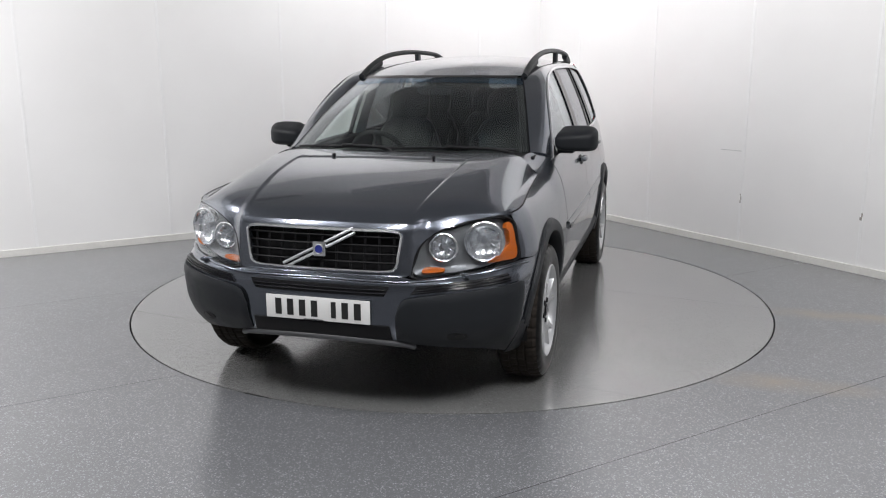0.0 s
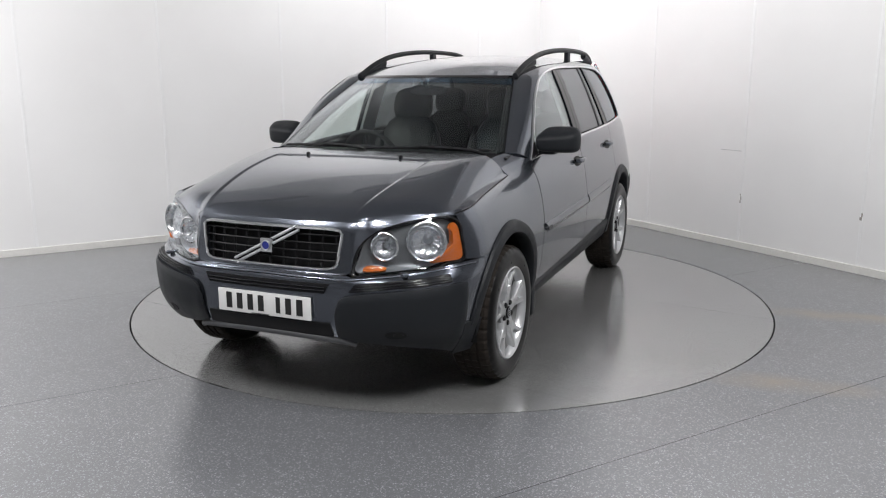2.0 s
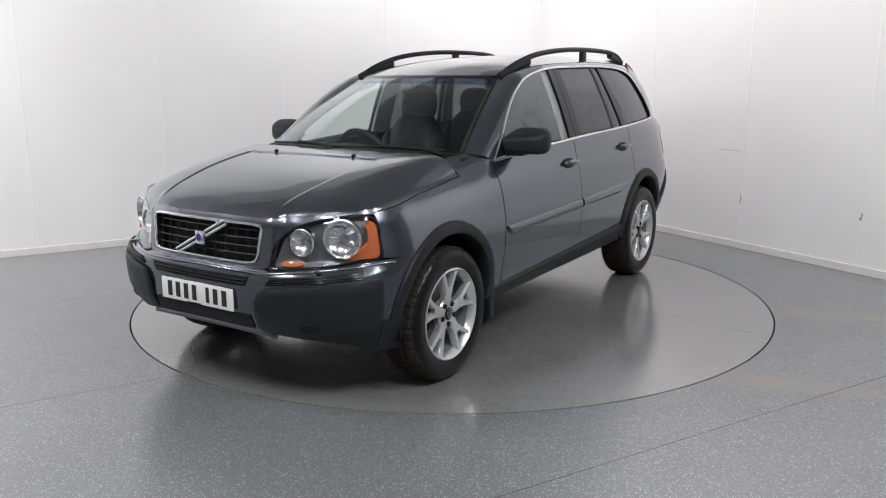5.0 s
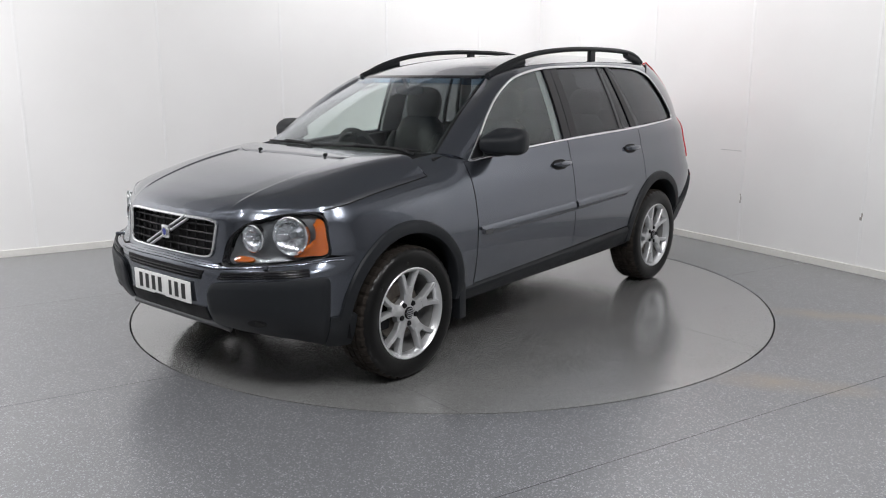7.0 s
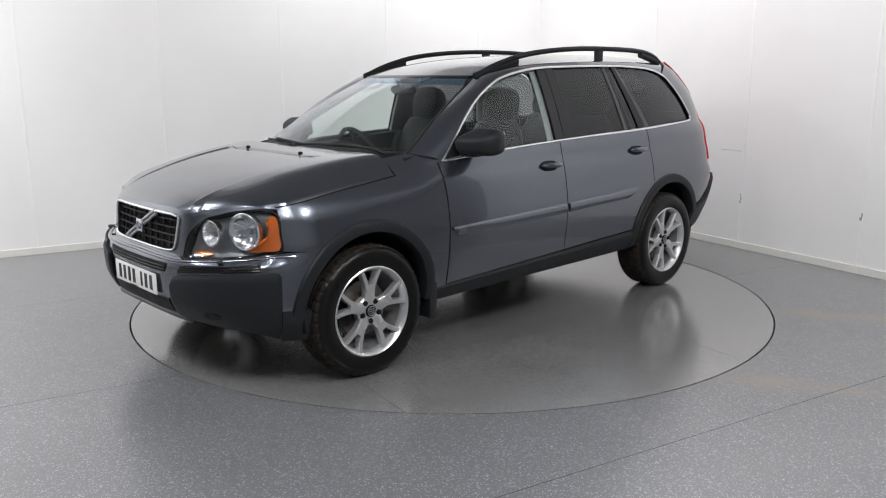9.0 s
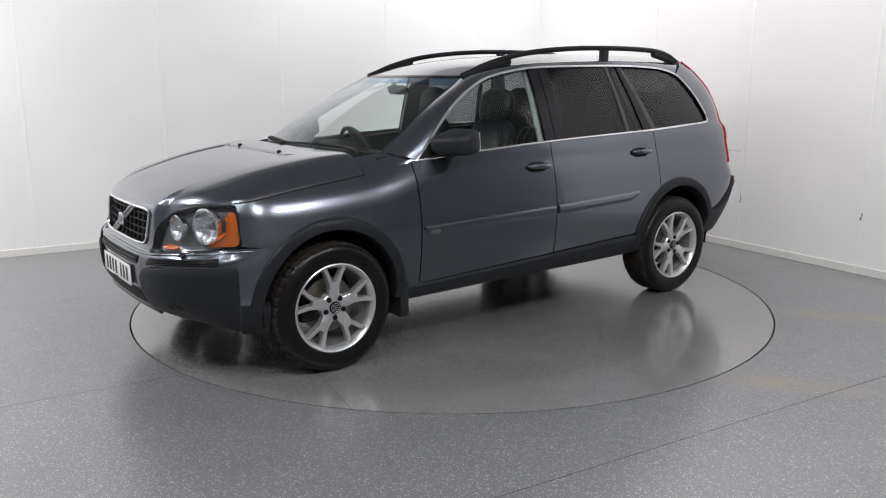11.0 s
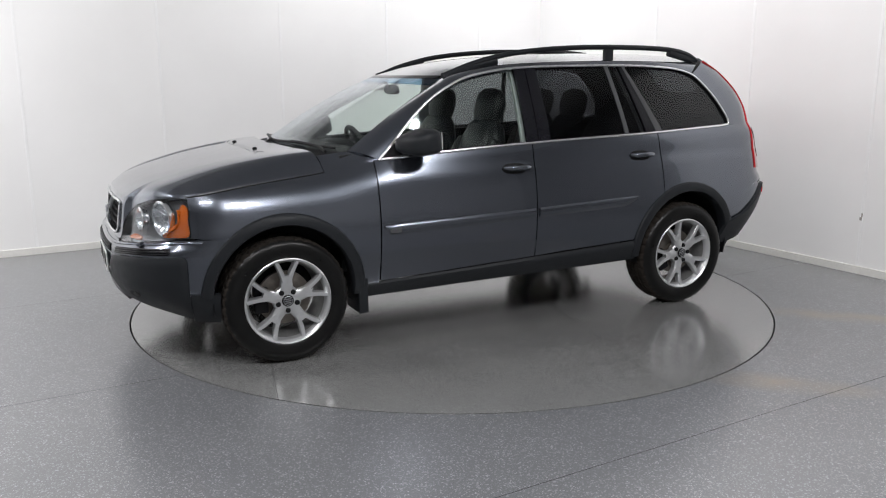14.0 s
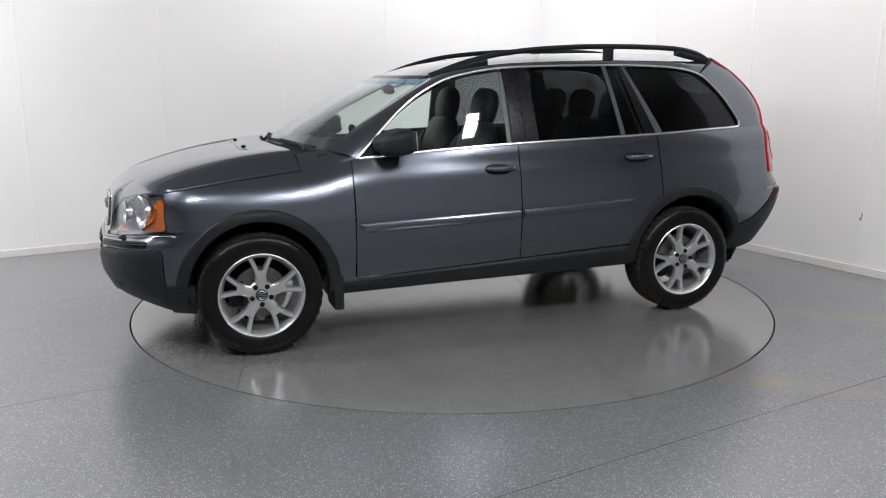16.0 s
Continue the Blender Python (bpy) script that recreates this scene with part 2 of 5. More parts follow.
def build_room():
    build_floor()
    wl = wall("wall_north", U_MIN, U_MAX + 0.15, V_MAX, V_MAX + 0.15, M_WALL, "scuffed white panelled studio wall")
    wr = wall("wall_east", U_MAX, U_MAX + 0.15, -3.4, V_MAX, M_WALL, "scuffed white panelled studio wall")
    # added out of view, charcoal so that the car doors reflect something dark
    wall("added_dark_wall", U_MAX, U_MAX + 0.15, V_MIN, -3.4, M_DARK_END, "unseen charcoal wall past the white panels, added to darken the car's reflections")
    wall("wall_west", U_MIN - 0.15, U_MIN, V_MIN - 0.15, V_MAX + 0.15, M_DARKWALL, "plain mid-grey wall")
    wall("wall_south", U_MIN, U_MAX + 0.15, V_MIN - 0.15, V_MIN, M_DARKWALL, "plain mid-grey wall")
    ceil = part("ceiling", box((U_MIN - 0.15, V_MIN - 0.15, CEIL), (U_MAX + 0.15, V_MAX + 0.15, CEIL + 0.12)), M_CEIL, None, smooth=0)
    ceil.matrix_world = ROOM
    tagged(ceil, "plain grey ceiling", "ceiling", kind="structure")
    # cover strips over the joints of the wall boards, 1.2 m apart
    for i in range(-4, 3):
        u = 1.079 + 1.208 * (i - 0)
        if u < U_MAX - 0.1:
            part("cover_strip", box((u - 0.012, V_MAX - 0.004, 0.07), (u + 0.012, V_MAX + 0.01, CEIL), None, 0.0015), M_SEAM, wl, smooth=0)
    for i in range(-6, 3):
        v = -0.0 + 1.2 * i
        if -3.3 < v < V_MAX - 0.1:
            part("cover_strip", box((U_MAX - 0.004, v - 0.012, 0.07), (U_MAX + 0.01, v + 0.012, CEIL), None, 0.0015), M_SEAM, wr, smooth=0)
    # chipped paint on two of the strips and a scuff between them
    for v, z, w, h in ((0.004, 0.44, 0.006, 0.012), (-0.003, 0.475, 0.005, 0.016), (0.006, 0.505, 0.004, 0.009), (-1.195, 0.455, 0.010, 0.014), (-1.204, 0.485, 0.006, 0.016), (-0.55, 0.06, 0.03, 0.006)):
        part("paint_chip", box((U_MAX - 0.0055, v - w, z - h), (U_MAX, v + w, z + h), None, 0.001), M_CHIP, wr, smooth=0)
    part("scuff", box((U_MAX - 0.0015, 0.03, 0.905), (U_MAX, 0.27, 0.913)), M_SCUFF, wr, smooth=0)
    sk = part("baseboard", box((U_MIN, V_MAX - 0.012, 0.0), (U_MAX - 0.012, V_MAX + 0.01, 0.065), None, 0.003), M_SKIRT, None, smooth=0)
    sk.matrix_world = ROOM
    tagged(sk, "low scuffed white skirting board", "baseboard", kind="structure")
    sk = part("baseboard", box((U_MAX - 0.012, -3.4, 0.0), (U_MAX + 0.01, V_MAX + 0.01, 0.065), None, 0.003), M_SKIRT, None, smooth=0)
    sk.matrix_world = ROOM
    tagged(sk, "low scuffed white skirting board", "baseboard", kind="structure")
    for u, v, length, width, _ in PANELS:
        top = part("ceiling_light", box((-length / 2 - 0.02, -width / 2 - 0.02, -0.06), (length / 2 + 0.02, width / 2 + 0.02, 0.0), None, 0.004), M_WHITE, None, smooth=0)
        top.matrix_world = Matrix.Translation(uv(u, v, CEIL)) @ ROOM
        tagged(top, "white rectangular ceiling light panel, lit", "ceiling light", "ceiling lights")
        part("diffuser", box((-length / 2, -width / 2, -0.066), (length / 2, width / 2, -0.061)), M_GLOW, top, "glowing white diffuser", smooth=0)


# Housings of the added wall lamps; their backs hide the glow from the car.
def build_wall_fills():
    for u, v, length, turn, _ in WALL_FILLS:
        bm = bmesh.new()
        h = length / 2 + 0.03
        tilt = pose(0, 0, 0, 40, 0, 0)
        add_box(bm, (-h, -0.08, 0.012), (h, 0.08, 0.05), tilt, 0.004)
        add_box(bm, (-h, -0.085, -0.06), (h, -0.075, 0.05), tilt)
        add_box(bm, (-0.9, -0.012, 0.02), (-0.87, 0.012, 0.17))
        add_box(bm, (0.87, -0.012, 0.02), (0.9, 0.012, 0.17))
        ob = part("fill_strip", bm, M_SHADE, None, smooth=0)
        ob.matrix_world = Matrix.Translation(uv(u, v, CEIL - 0.16)) @ pose(0, 0, 0, 0, 0, ROOM_TURN + turn)
        tagged(ob, "grey shaded strip light, unseen, added to brighten the wall", "strip light", "strip lights")


build_room()
build_wall_fills()


def build_turntable():
    bm = bmesh.new()
    bmesh.ops.create_cone(bm, cap_ends=True, segments=160, radius1=TABLE_R - 0.006, radius2=TABLE_R - 0.006, depth=0.03)
    bmesh.ops.translate(bm, verts=bm.verts, vec=(0, 0, -0.0195))
    t = part("turntable", bm, M_GAP, None, smooth=40)
    tagged(t, "round grey vinyl-topped turntable set flush in the floor", "turntable")
    turn = pose(0, 0, 0, 0, 0, 79.5)
    cuts = [-TABLE_R + 0.006, -1.41, 0.59, TABLE_R - 0.006]
    for a, b in zip(cuts, cuts[1:]):
        s = part("vinyl_sheet", table_sheet(a + 0.0015, b - 0.0015, TABLE_R - 0.006), M_TABLE, t, smooth=0)
        s.matrix_basis = turn
    return t


TURNTABLE = build_turntable()


# ---------------------------------------------------------------- the car: materials
M_PLASTIC = plain("grey_bumper_plastic", (0.014, 0.0158, 0.0185), 0.46, grain=0.25, scale=260.0, vary=0.10, spec=0.24)
M_BLACK = plain("black_plastic", (0.007, 0.007, 0.008), 0.5, grain=0.2, scale=200.0, spec=0.2)
M_GLOSSBLACK = plain("gloss_black_trim", (0.008, 0.008, 0.011), 0.2, spec=0.3)
M_RUBBER = plain("tyre_rubber", (0.005, 0.005, 0.005), 0.30, grain=0.1, scale=120.0, vary=0.3, spec=0.24)
M_TREAD = plain("worn_tread_rubber", (0.022, 0.018, 0.015), 0.85, grain=0.5, scale=90.0, vary=0.3, spec=0.2)
M_ALLOY = plain("silver_alloy", (0.58, 0.59, 0.60), 0.30, metal=0.75, vary=0.04, coat=0.6)
M_CHROME = plain("chrome", (0.86, 0.87, 0.88), 0.22, metal=1.0, vary=0.04)
M_SATIN = plain("satin_metal", (0.45, 0.46, 0.48), 0.35, metal=0.9, vary=0.05)
# darker than the alloy: the shade inside the rim is put into the colour
M_BARREL_SHADE = plain("darkened_rim_barrel", (0.22, 0.22, 0.22), 0.45, metal=0.5, vary=0.2)
M_SKID = plain("grey_skid_plastic", (0.060, 0.062, 0.066), 0.45, grain=0.2, scale=200.0)
M_STEEL = plain("brake_steel", (0.20, 0.18, 0.16), 0.5, metal=0.8, vary=0.3)
M_LEATHER = plain("dark_leather", (0.010, 0.011, 0.012), 0.42, grain=0.3, scale=150.0, vary=0.2, spec=0.25)
M_CABIN = plain("dark_cabin_trim", (0.014, 0.0145, 0.0155), 0.6, grain=0.2, scale=150.0, spec=0.3)
M_LINING = plain("pale_grey_lining", (0.42, 0.43, 0.42), 0.85, grain=0.2, scale=150.0)
M_HEADLINING = plain("charcoal_lining", (0.045, 0.046, 0.048), 0.85, grain=0.2, scale=150.0)
M_GLASS = glass_material("green_tinted_glass", (0.95, 0.985, 0.968))
M_SCREEN = glass_material("windscreen_glass", (0.935, 0.965, 0.952))
M_SUNSTRIP = glass_material("blue_sun_strip", (0.52, 0.68, 0.80))
M_PRIVACY = glass_material("dark_privacy_glass", (0.40, 0.41, 0.42))
M_LENS = glass_material("clear_lamp_lens", (0.93, 0.94, 0.95))
M_AMBER = plain("amber_lens", (0.58, 0.13, 0.012), 0.15, vary=0.1, coat=1.0)
M_RED = plain("red_lens", (0.55, 0.015, 0.02), 0.14, vary=0.08, coat=1.0)
M_BOWL = plain("lamp_reflector", (0.90, 0.91, 0.92), 0.20, metal=1.0, vary=0.05)
M_HOUSING = plain("grey_lamp_housing", (0.22, 0.225, 0.23), 0.34, metal=0.5)
M_PLATE = plain("white_number_plate", (0.72, 0.72, 0.71), 0.35, vary=0.03)
M_INK = plain("black_ink", (0.012, 0.012, 0.012), 0.5)
M_BLUE = plain("blue_badge", (0.02, 0.03, 0.22), 0.25, coat=1.0)


# ---------------------------------------------------------------- the car: the surface of its body
def smooth_curve(xs, ys):
    """A smooth curve through points with rising xs that never overshoots them."""
    x, y = np.array(xs, float), np.array(ys, float)
    h, d = np.diff(x), np.diff(y) / np.diff(x)
    m = np.zeros(len(x))
    m[0], m[-1] = d[0], d[-1]
    for i in range(1, len(x) - 1):
        if d[i - 1] * d[i] > 0:
            w1, w2 = 2 * h[i] + h[i - 1], h[i] + 2 * h[i - 1]
            m[i] = (w1 + w2) / (w1 / d[i - 1] + w2 / d[i])

    def f(q):
        q = np.clip(q, x[0], x[-1])
        i = np.clip(np.searchsorted(x, q) - 1, 0, len(h) - 1)
        t = (q - x[i]) / h[i]
        return ((2 * t**3 - 3 * t**2 + 1) * y[i] + (t**3 - 2 * t**2 + t) * h[i] * m[i]
                + (3 * t**2 - 2 * t**3) * y[i + 1] + (t**3 - t**2) * h[i] * m[i + 1])
    return f


def flow(points, n=8, closed=False):
    """A flowing line through points: n steps between two of them."""
    p = [np.array(q, float) for q in points]
    k = len(p)
    out = []
    for i in range(k if closed else k - 1):
        a, b = p[i], p[(i + 1) % k]
        o = p[i - 1] if (i or closed) else 2 * a - b
        c = p[(i + 2) % k] if (closed or i + 2 < k) else 2 * b - a
        for j in range(n):
            t = j / n
            out.append(0.5 * (2 * a + (b - o) * t + (2 * o - 5 * a + 4 * b - c) * t**2 + (3 * a - o - 3 * b + c) * t**3))
    if not closed:
        out.append(p[-1])
    return np.array(out)


def spaced(points, n):
    """The same line in n points, evenly spaced."""
    p = np.array(points, float)
    d = np.concatenate([[0], np.cumsum(np.linalg.norm(np.diff(p, axis=0), axis=1))])
    q = np.linspace(0, d[-1], n)
    return np.stack([np.interp(q, d, p[:, i]) for i in range(p.shape[1])], -1)


def ease(a, b, x):
    t = np.clip((x - a) / (b - a), 0, 1)
    return t * t * (3 - 2 * t)


# the outline of the body from above, from the nose along the left side to the tail
OUTLINE = spaced(flow([(2.31, 0), (2.306, 0.2), (2.285, 0.4), (2.238, 0.58), (2.155, 0.74), (2.04, 0.86), (1.88, 0.922),
                       (1.65, 0.945), (1.3, 0.953), (0.8, 0.957), (0, 0.958), (-0.8, 0.955), (-1.4, 0.948), (-1.8, 0.93),
                       (-2.05, 0.90), (-2.2, 0.85), (-2.32, 0.74), (-2.385, 0.55), (-2.42, 0.25), (-2.425, 0)], 12), 700)
ARC = np.concatenate([[0], np.cumsum(np.linalg.norm(np.diff(OUTLINE, axis=0), axis=1))])
TANGENT = np.gradient(OUTLINE, axis=0)
TANGENT /= np.linalg.norm(TANGENT, axis=1)[:, None]
OUTWARD = np.stack([-TANGENT[:, 1], TANGENT[:, 0]], -1) * -1
if OUTWARD[350, 1] < 0:
    OUTWARD = -OUTWARD

belt = smooth_curve([-2.45, -1.9, -1.2, -0.2, 0.5, 0.83, 1.16, 1.6, 1.95, 2.15, 2.3],
                    [1.25, 1.243, 1.213, 1.18, 1.143, 1.117, 1.062, 1.012, 0.965, 0.945, 0.935])
belt_inset = smooth_curve([-2.5, -2.1, -1.9, -1.2, -0.3, 0.5, 0.83, 1.16, 1.5, 1.8, 2.0, 2.3],
                          [0.10, 0.08, 0.068, 0.042, 0.036, 0.043, 0.056, 0.09, 0.078, 0.048, 0.018, 0.0])
low_inset = smooth_curve([0.2, 0.25, 0.31, 0.40, 0.5, 0.65, 0.76, 0.88, 1.0, 1.1, 1.8], [0.135, 0.10, 0.068, 0.040, 0.021, 0.004, 0.001, 0.013, 0.031, 0.049, 0.049])
nose_inset = smooth_curve([0.2, 0.27, 0.33, 0.40, 0.5, 0.64, 0.68, 0.705, 0.74, 0.80, 0.9, 0.95, 1.3],
                          [0.2, 0.15, 0.09, 0.035, 0.004, 0, 0.008, 0.04, 0.055, 0.062, 0.075, 0.10, 0.25])
tail_rake = smooth_curve([0.3, 0.40, 0.65, 0.75, 0.84, 0.9, 0.95, 1.12, 1.25, 1.345, 1.455, 1.6, 1.7, 1.8],
                         [0.24, 0.17, 0.03, 0.0, -0.01, 0.015, 0.015, 0.0, -0.018, -0.022, 0.0, 0.09, 0.205, 0.35])


def shell(s, z, out=0.0):
    """A point of the body's skin: s metres round the outline from the nose (negative: the right side), at height z."""
    s, z = np.broadcast_arrays(np.asarray(s, float), np.asarray(z, float))
    side = np.where(s < 0, -1.0, 1.0)
    a = np.abs(s)
    bx, by = np.interp(a, ARC, OUTLINE[:, 0]), np.interp(a, ARC, OUTLINE[:, 1])
    nx, ny = np.interp(a, ARC, OUTWARD[:, 0]), np.interp(a, ARC, OUTWARD[:, 1])
    zb, db = belt(bx), belt_inset(bx)
    dz = z - zb
    top = np.where(dz <= 0, db * np.exp(np.minimum(dz, 0) / 0.085), db + 0.30 * dz + 0.20 * dz * dz)
    w = ease(1.75, 2.2, bx)
    d = (low_inset(z) + top) * (1 - w) + nose_inset(z) * w - out
    d = d + w * ease(0.695, 0.735, z) * (0.028 * ease(0.445, 0.53, a) - 0.010)
    x = bx - nx * d + tail_rake(z) * ease(-0.9, -2.3, bx)
    return np.stack([x, (by - ny * d) * side, z], -1)


GRID_S = np.linspace(0.0, ARC[-1], 500)


def round_at(x, z):
    """How far round the outline the left side reaches x at height z."""
    x, z = np.broadcast_arrays(np.asarray(x, float), np.asarray(z, float))
    out = np.empty(x.shape)
    for i in np.ndindex(x.shape):
        xs = shell(GRID_S, np.full(500, z[i]))[:, 0]
        out[i] = np.interp(-x[i], np.maximum.accumulate(-xs), GRID_S)
    return out


def flank(x, z, out=0.0):
    """A point of the left side at a given x and z."""
    return shell(round_at(x, z), z, out)


# ---------------------------------------------------------------- the car: how panels are made
def slab(grid, thick, bm=None, closed=False):
    """A sheet of points, rows by columns, as a panel with a thickness, inwards from the sheet."""
    g = np.asarray(grid, float)
    du, dv = np.gradient(g, axis=1), np.gradient(g, axis=0)
    if closed:
        du = (np.roll(g, -1, 1) - np.roll(g, 1, 1)) / 2
    n = np.cross(du, dv)
    ln = np.linalg.norm(n, axis=2, keepdims=True)
    n = n / np.maximum(ln, 1e-9)
    mid = np.array([0.0, 0.0, 0.75])
    if ((g - mid) * n).sum() < 0:
        n = -n
    inner = g - n * thick
    bm = bm or bmesh.new()
    r, c = g.shape[:2]
    a = [[bm.verts.new(g[i, j]) for j in range(c)] for i in range(r)]
    b = [[bm.verts.new(inner[i, j]) for j in range(c)] for i in range(r)]
    made = []
    for i in range(r - 1):
        for j in range(c if closed else c - 1):
            k = (j + 1) % c
            made.append(bm.faces.new((a[i][j], a[i][k], a[i + 1][k], a[i + 1][j])))
            made.append(bm.faces.new((b[i][j], b[i + 1][j], b[i + 1][k], b[i][k])))
    for j in range(c if closed else c - 1):
        k = (j + 1) % c
        made.append(bm.faces.new((a[0][j], b[0][j], b[0][k], a[0][k])))
        made.append(bm.faces.new((a[-1][j], a[-1][k], b[-1][k], b[-1][j])))
    if not closed:
        for i in range(r - 1):
            made.append(bm.faces.new((a[i][0], a[i + 1][0], b[i + 1][0], b[i][0])))
            made.append(bm.faces.new((a[i][-1], b[i][-1], b[i + 1][-1], a[i + 1][-1])))
    bmesh.ops.recalc_face_normals(bm, faces=made)
    return bm


def between(low, high, rows):
    """A sheet of flat points between two lines of equal length."""
    low, high = np.asarray(low, float), np.asarray(high, float)
    t = np.linspace(0, 1, rows)[:, None, None]
    return low[None] * (1 - t) + high[None] * t


def flank_panel(low, high, cols=24, rows=14, thick=0.012, out=0.0, even=True):
    low, high = np.asarray(low, float), np.asarray(high, float)
    if even:
        low, high = spaced(low, cols), spaced(high, cols)
    g = between(low, high, rows)
    return slab(flank(g[..., 0], g[..., 1], out), thick)


def shell_panel(low, high, rows=8, cols=40, thick=0.012, out=0.0):
    g = between(spaced(low, cols), spaced(high, cols), rows)
    return slab(shell(g[..., 0], g[..., 1], out), thick)


def radial(outline, rings, mapped, thick):
    """A panel that fills a closed outline."""
    o = np.asarray(outline, float)
    c = o.mean(0)
    t = np.linspace(0.02, 1, rings)[:, None, None]
    g = c + (o[None] - c) * t
    return slab(mapped(g[..., 0], g[..., 1]), thick, closed=True)


def frame_panel(inner, outer, mapped, thick, rows=4):
    g = between(inner, outer, rows)
    return slab(mapped(g[..., 0], g[..., 1]), thick, closed=True)


def tube(points, radius, sides=8, flat=1.0, closed=False, bm=None):
    """A rod along points; radius may change along it; flat squeezes it upright."""
    p = np.asarray(points, float)
    r = np.broadcast_to(np.asarray(radius, float), (len(p),))
    bm = bm or bmesh.new()
    tan = np.gradient(p, axis=0)
    if closed:
        tan = np.roll(p, -1, 0) - np.roll(p, 1, 0)
    rings = []
    for q, t, rad in zip(p, tan, r):
        t = Vector(t).normalized()
        up = Vector((0, 0, 1)) if abs(t.z) < 0.9 else Vector((1, 0, 0))
        a = t.cross(up).normalized()
        b = a.cross(t)
        rings.append([bm.verts.new(Vector(q) + a * (rad * math.cos(w)) + b * (rad * flat * math.sin(w)))
                      for w in (2 * math.pi * k / sides for k in range(sides))])
    made = []
    for i in range(len(p) if closed else len(p) - 1):
        x, y = rings[i], rings[(i + 1) % len(p)]
        for k in range(sides):
            made.append(bm.faces.new((x[k], x[(k + 1) % sides], y[(k + 1) % sides], y[k])))
    if not closed:
        made += [bm.faces.new(rings[0]), bm.faces.new(rings[-1])]
    bmesh.ops.recalc_face_normals(bm, faces=made)
    return bm


def lathe(profile, steps=48, m=None, bm=None):
    """A turned body: (radius, along) points turned round the y axis."""
    bm = bm or bmesh.new()
    rings = []
    for k in range(steps):
        w = 2 * math.pi * k / steps
        rings.append([bm.verts.new((r * math.cos(w), a, r * math.sin(w))) for r, a in profile])
    made = []
    for k in range(steps):
        x, y = rings[k], rings[(k + 1) % steps]
        for i in range(len(profile) - 1):
            made.append(bm.faces.new((x[i], x[i + 1], y[i + 1], y[i])))
    vs = [v for r in rings for v in r]
    bmesh.ops.remove_doubles(bm, verts=vs, dist=1e-6)
    bmesh.ops.recalc_face_normals(bm, faces=bm.faces)
    if m is not None:
        bmesh.ops.transform(bm, verts=bm.verts, matrix=m)
    return bm


def pebble(size, power=2.6, m=None, steps=28):
    """A rounded block."""
    bm = bmesh.new()
    bmesh.ops.create_uvsphere(bm, u_segments=steps, v_segments=steps // 2, radius=1.0)
    for v in bm.verts:
        c = v.co
        k = (abs(c.x)**power + abs(c.y)**power + abs(c.z)**power) ** (-1 / power)
        v.co = Vector((c.x * k * size[0], c.y * k * size[1], c.z * k * size[2]))
    if m is not None:
        bmesh.ops.transform(bm, verts=bm.verts, matrix=m)
    return bm


def mirrored(bm):
    b = bm.copy()
    for v in b.verts:
        v.co.y = -v.co.y
    bmesh.ops.reverse_faces(b, faces=b.faces)
    return b


def pair(name, bm, mat, parent, label="", smooth=38):
    """A part of the left side and its mirror image on the right."""
    other = mirrored(bm)
    return part(name, bm, mat, parent, label, smooth), part(name, other, mat, parent, label, smooth)


def circle_arc(c, r, a0, a1, n):
    w = np.radians(np.linspace(a0, a1, n))
    return np.stack([c[0] + r * np.cos(w), c[1] + r * np.sin(w)], -1)


# ---------------------------------------------------------------- the car: body
CAR = new("car")
tagged(CAR, "dark grey metallic estate car with roof rails, parked on a turntable", "car")

ARCH_F, ARCH_R = (1.43, 0.392), (-1.452, 0.402)
WHEEL_Z, WHEEL_R = 0.360, 0.360
DLO = [(0.835, 1.118), (0.735, 1.215), (0.60, 1.348), (0.47, 1.452), (0.33, 1.532), (0.19, 1.588), (-0.04, 1.632), (-0.28, 1.652),
       (-0.6, 1.660), (-0.92, 1.664), (-1.2, 1.660), (-1.46, 1.644), (-1.63, 1.603), (-1.715, 1.54), (-1.80, 1.45), (-1.867, 1.355), (-1.907, 1.285), (-1.90, 1.25)]
dlo_top = smooth_curve([-1.9, -1.867, -1.80, -1.715, -1.63, -1.46, -1.2, -0.92, -0.6, -0.28, -0.04, 0.19, 0.33, 0.47, 0.6, 0.735, 0.835],
                       [1.27, 1.355, 1.45, 1.54, 1.603, 1.644, 1.66, 1.664, 1.66, 1.652, 1.632, 1.588, 1.532, 1.452, 1.348, 1.215, 1.118])


def belt_line(x0, x1, n=20, drop=0.0):
    x = np.linspace(x0, x1, n)
    return np.stack([x, belt(x) - drop], -1)


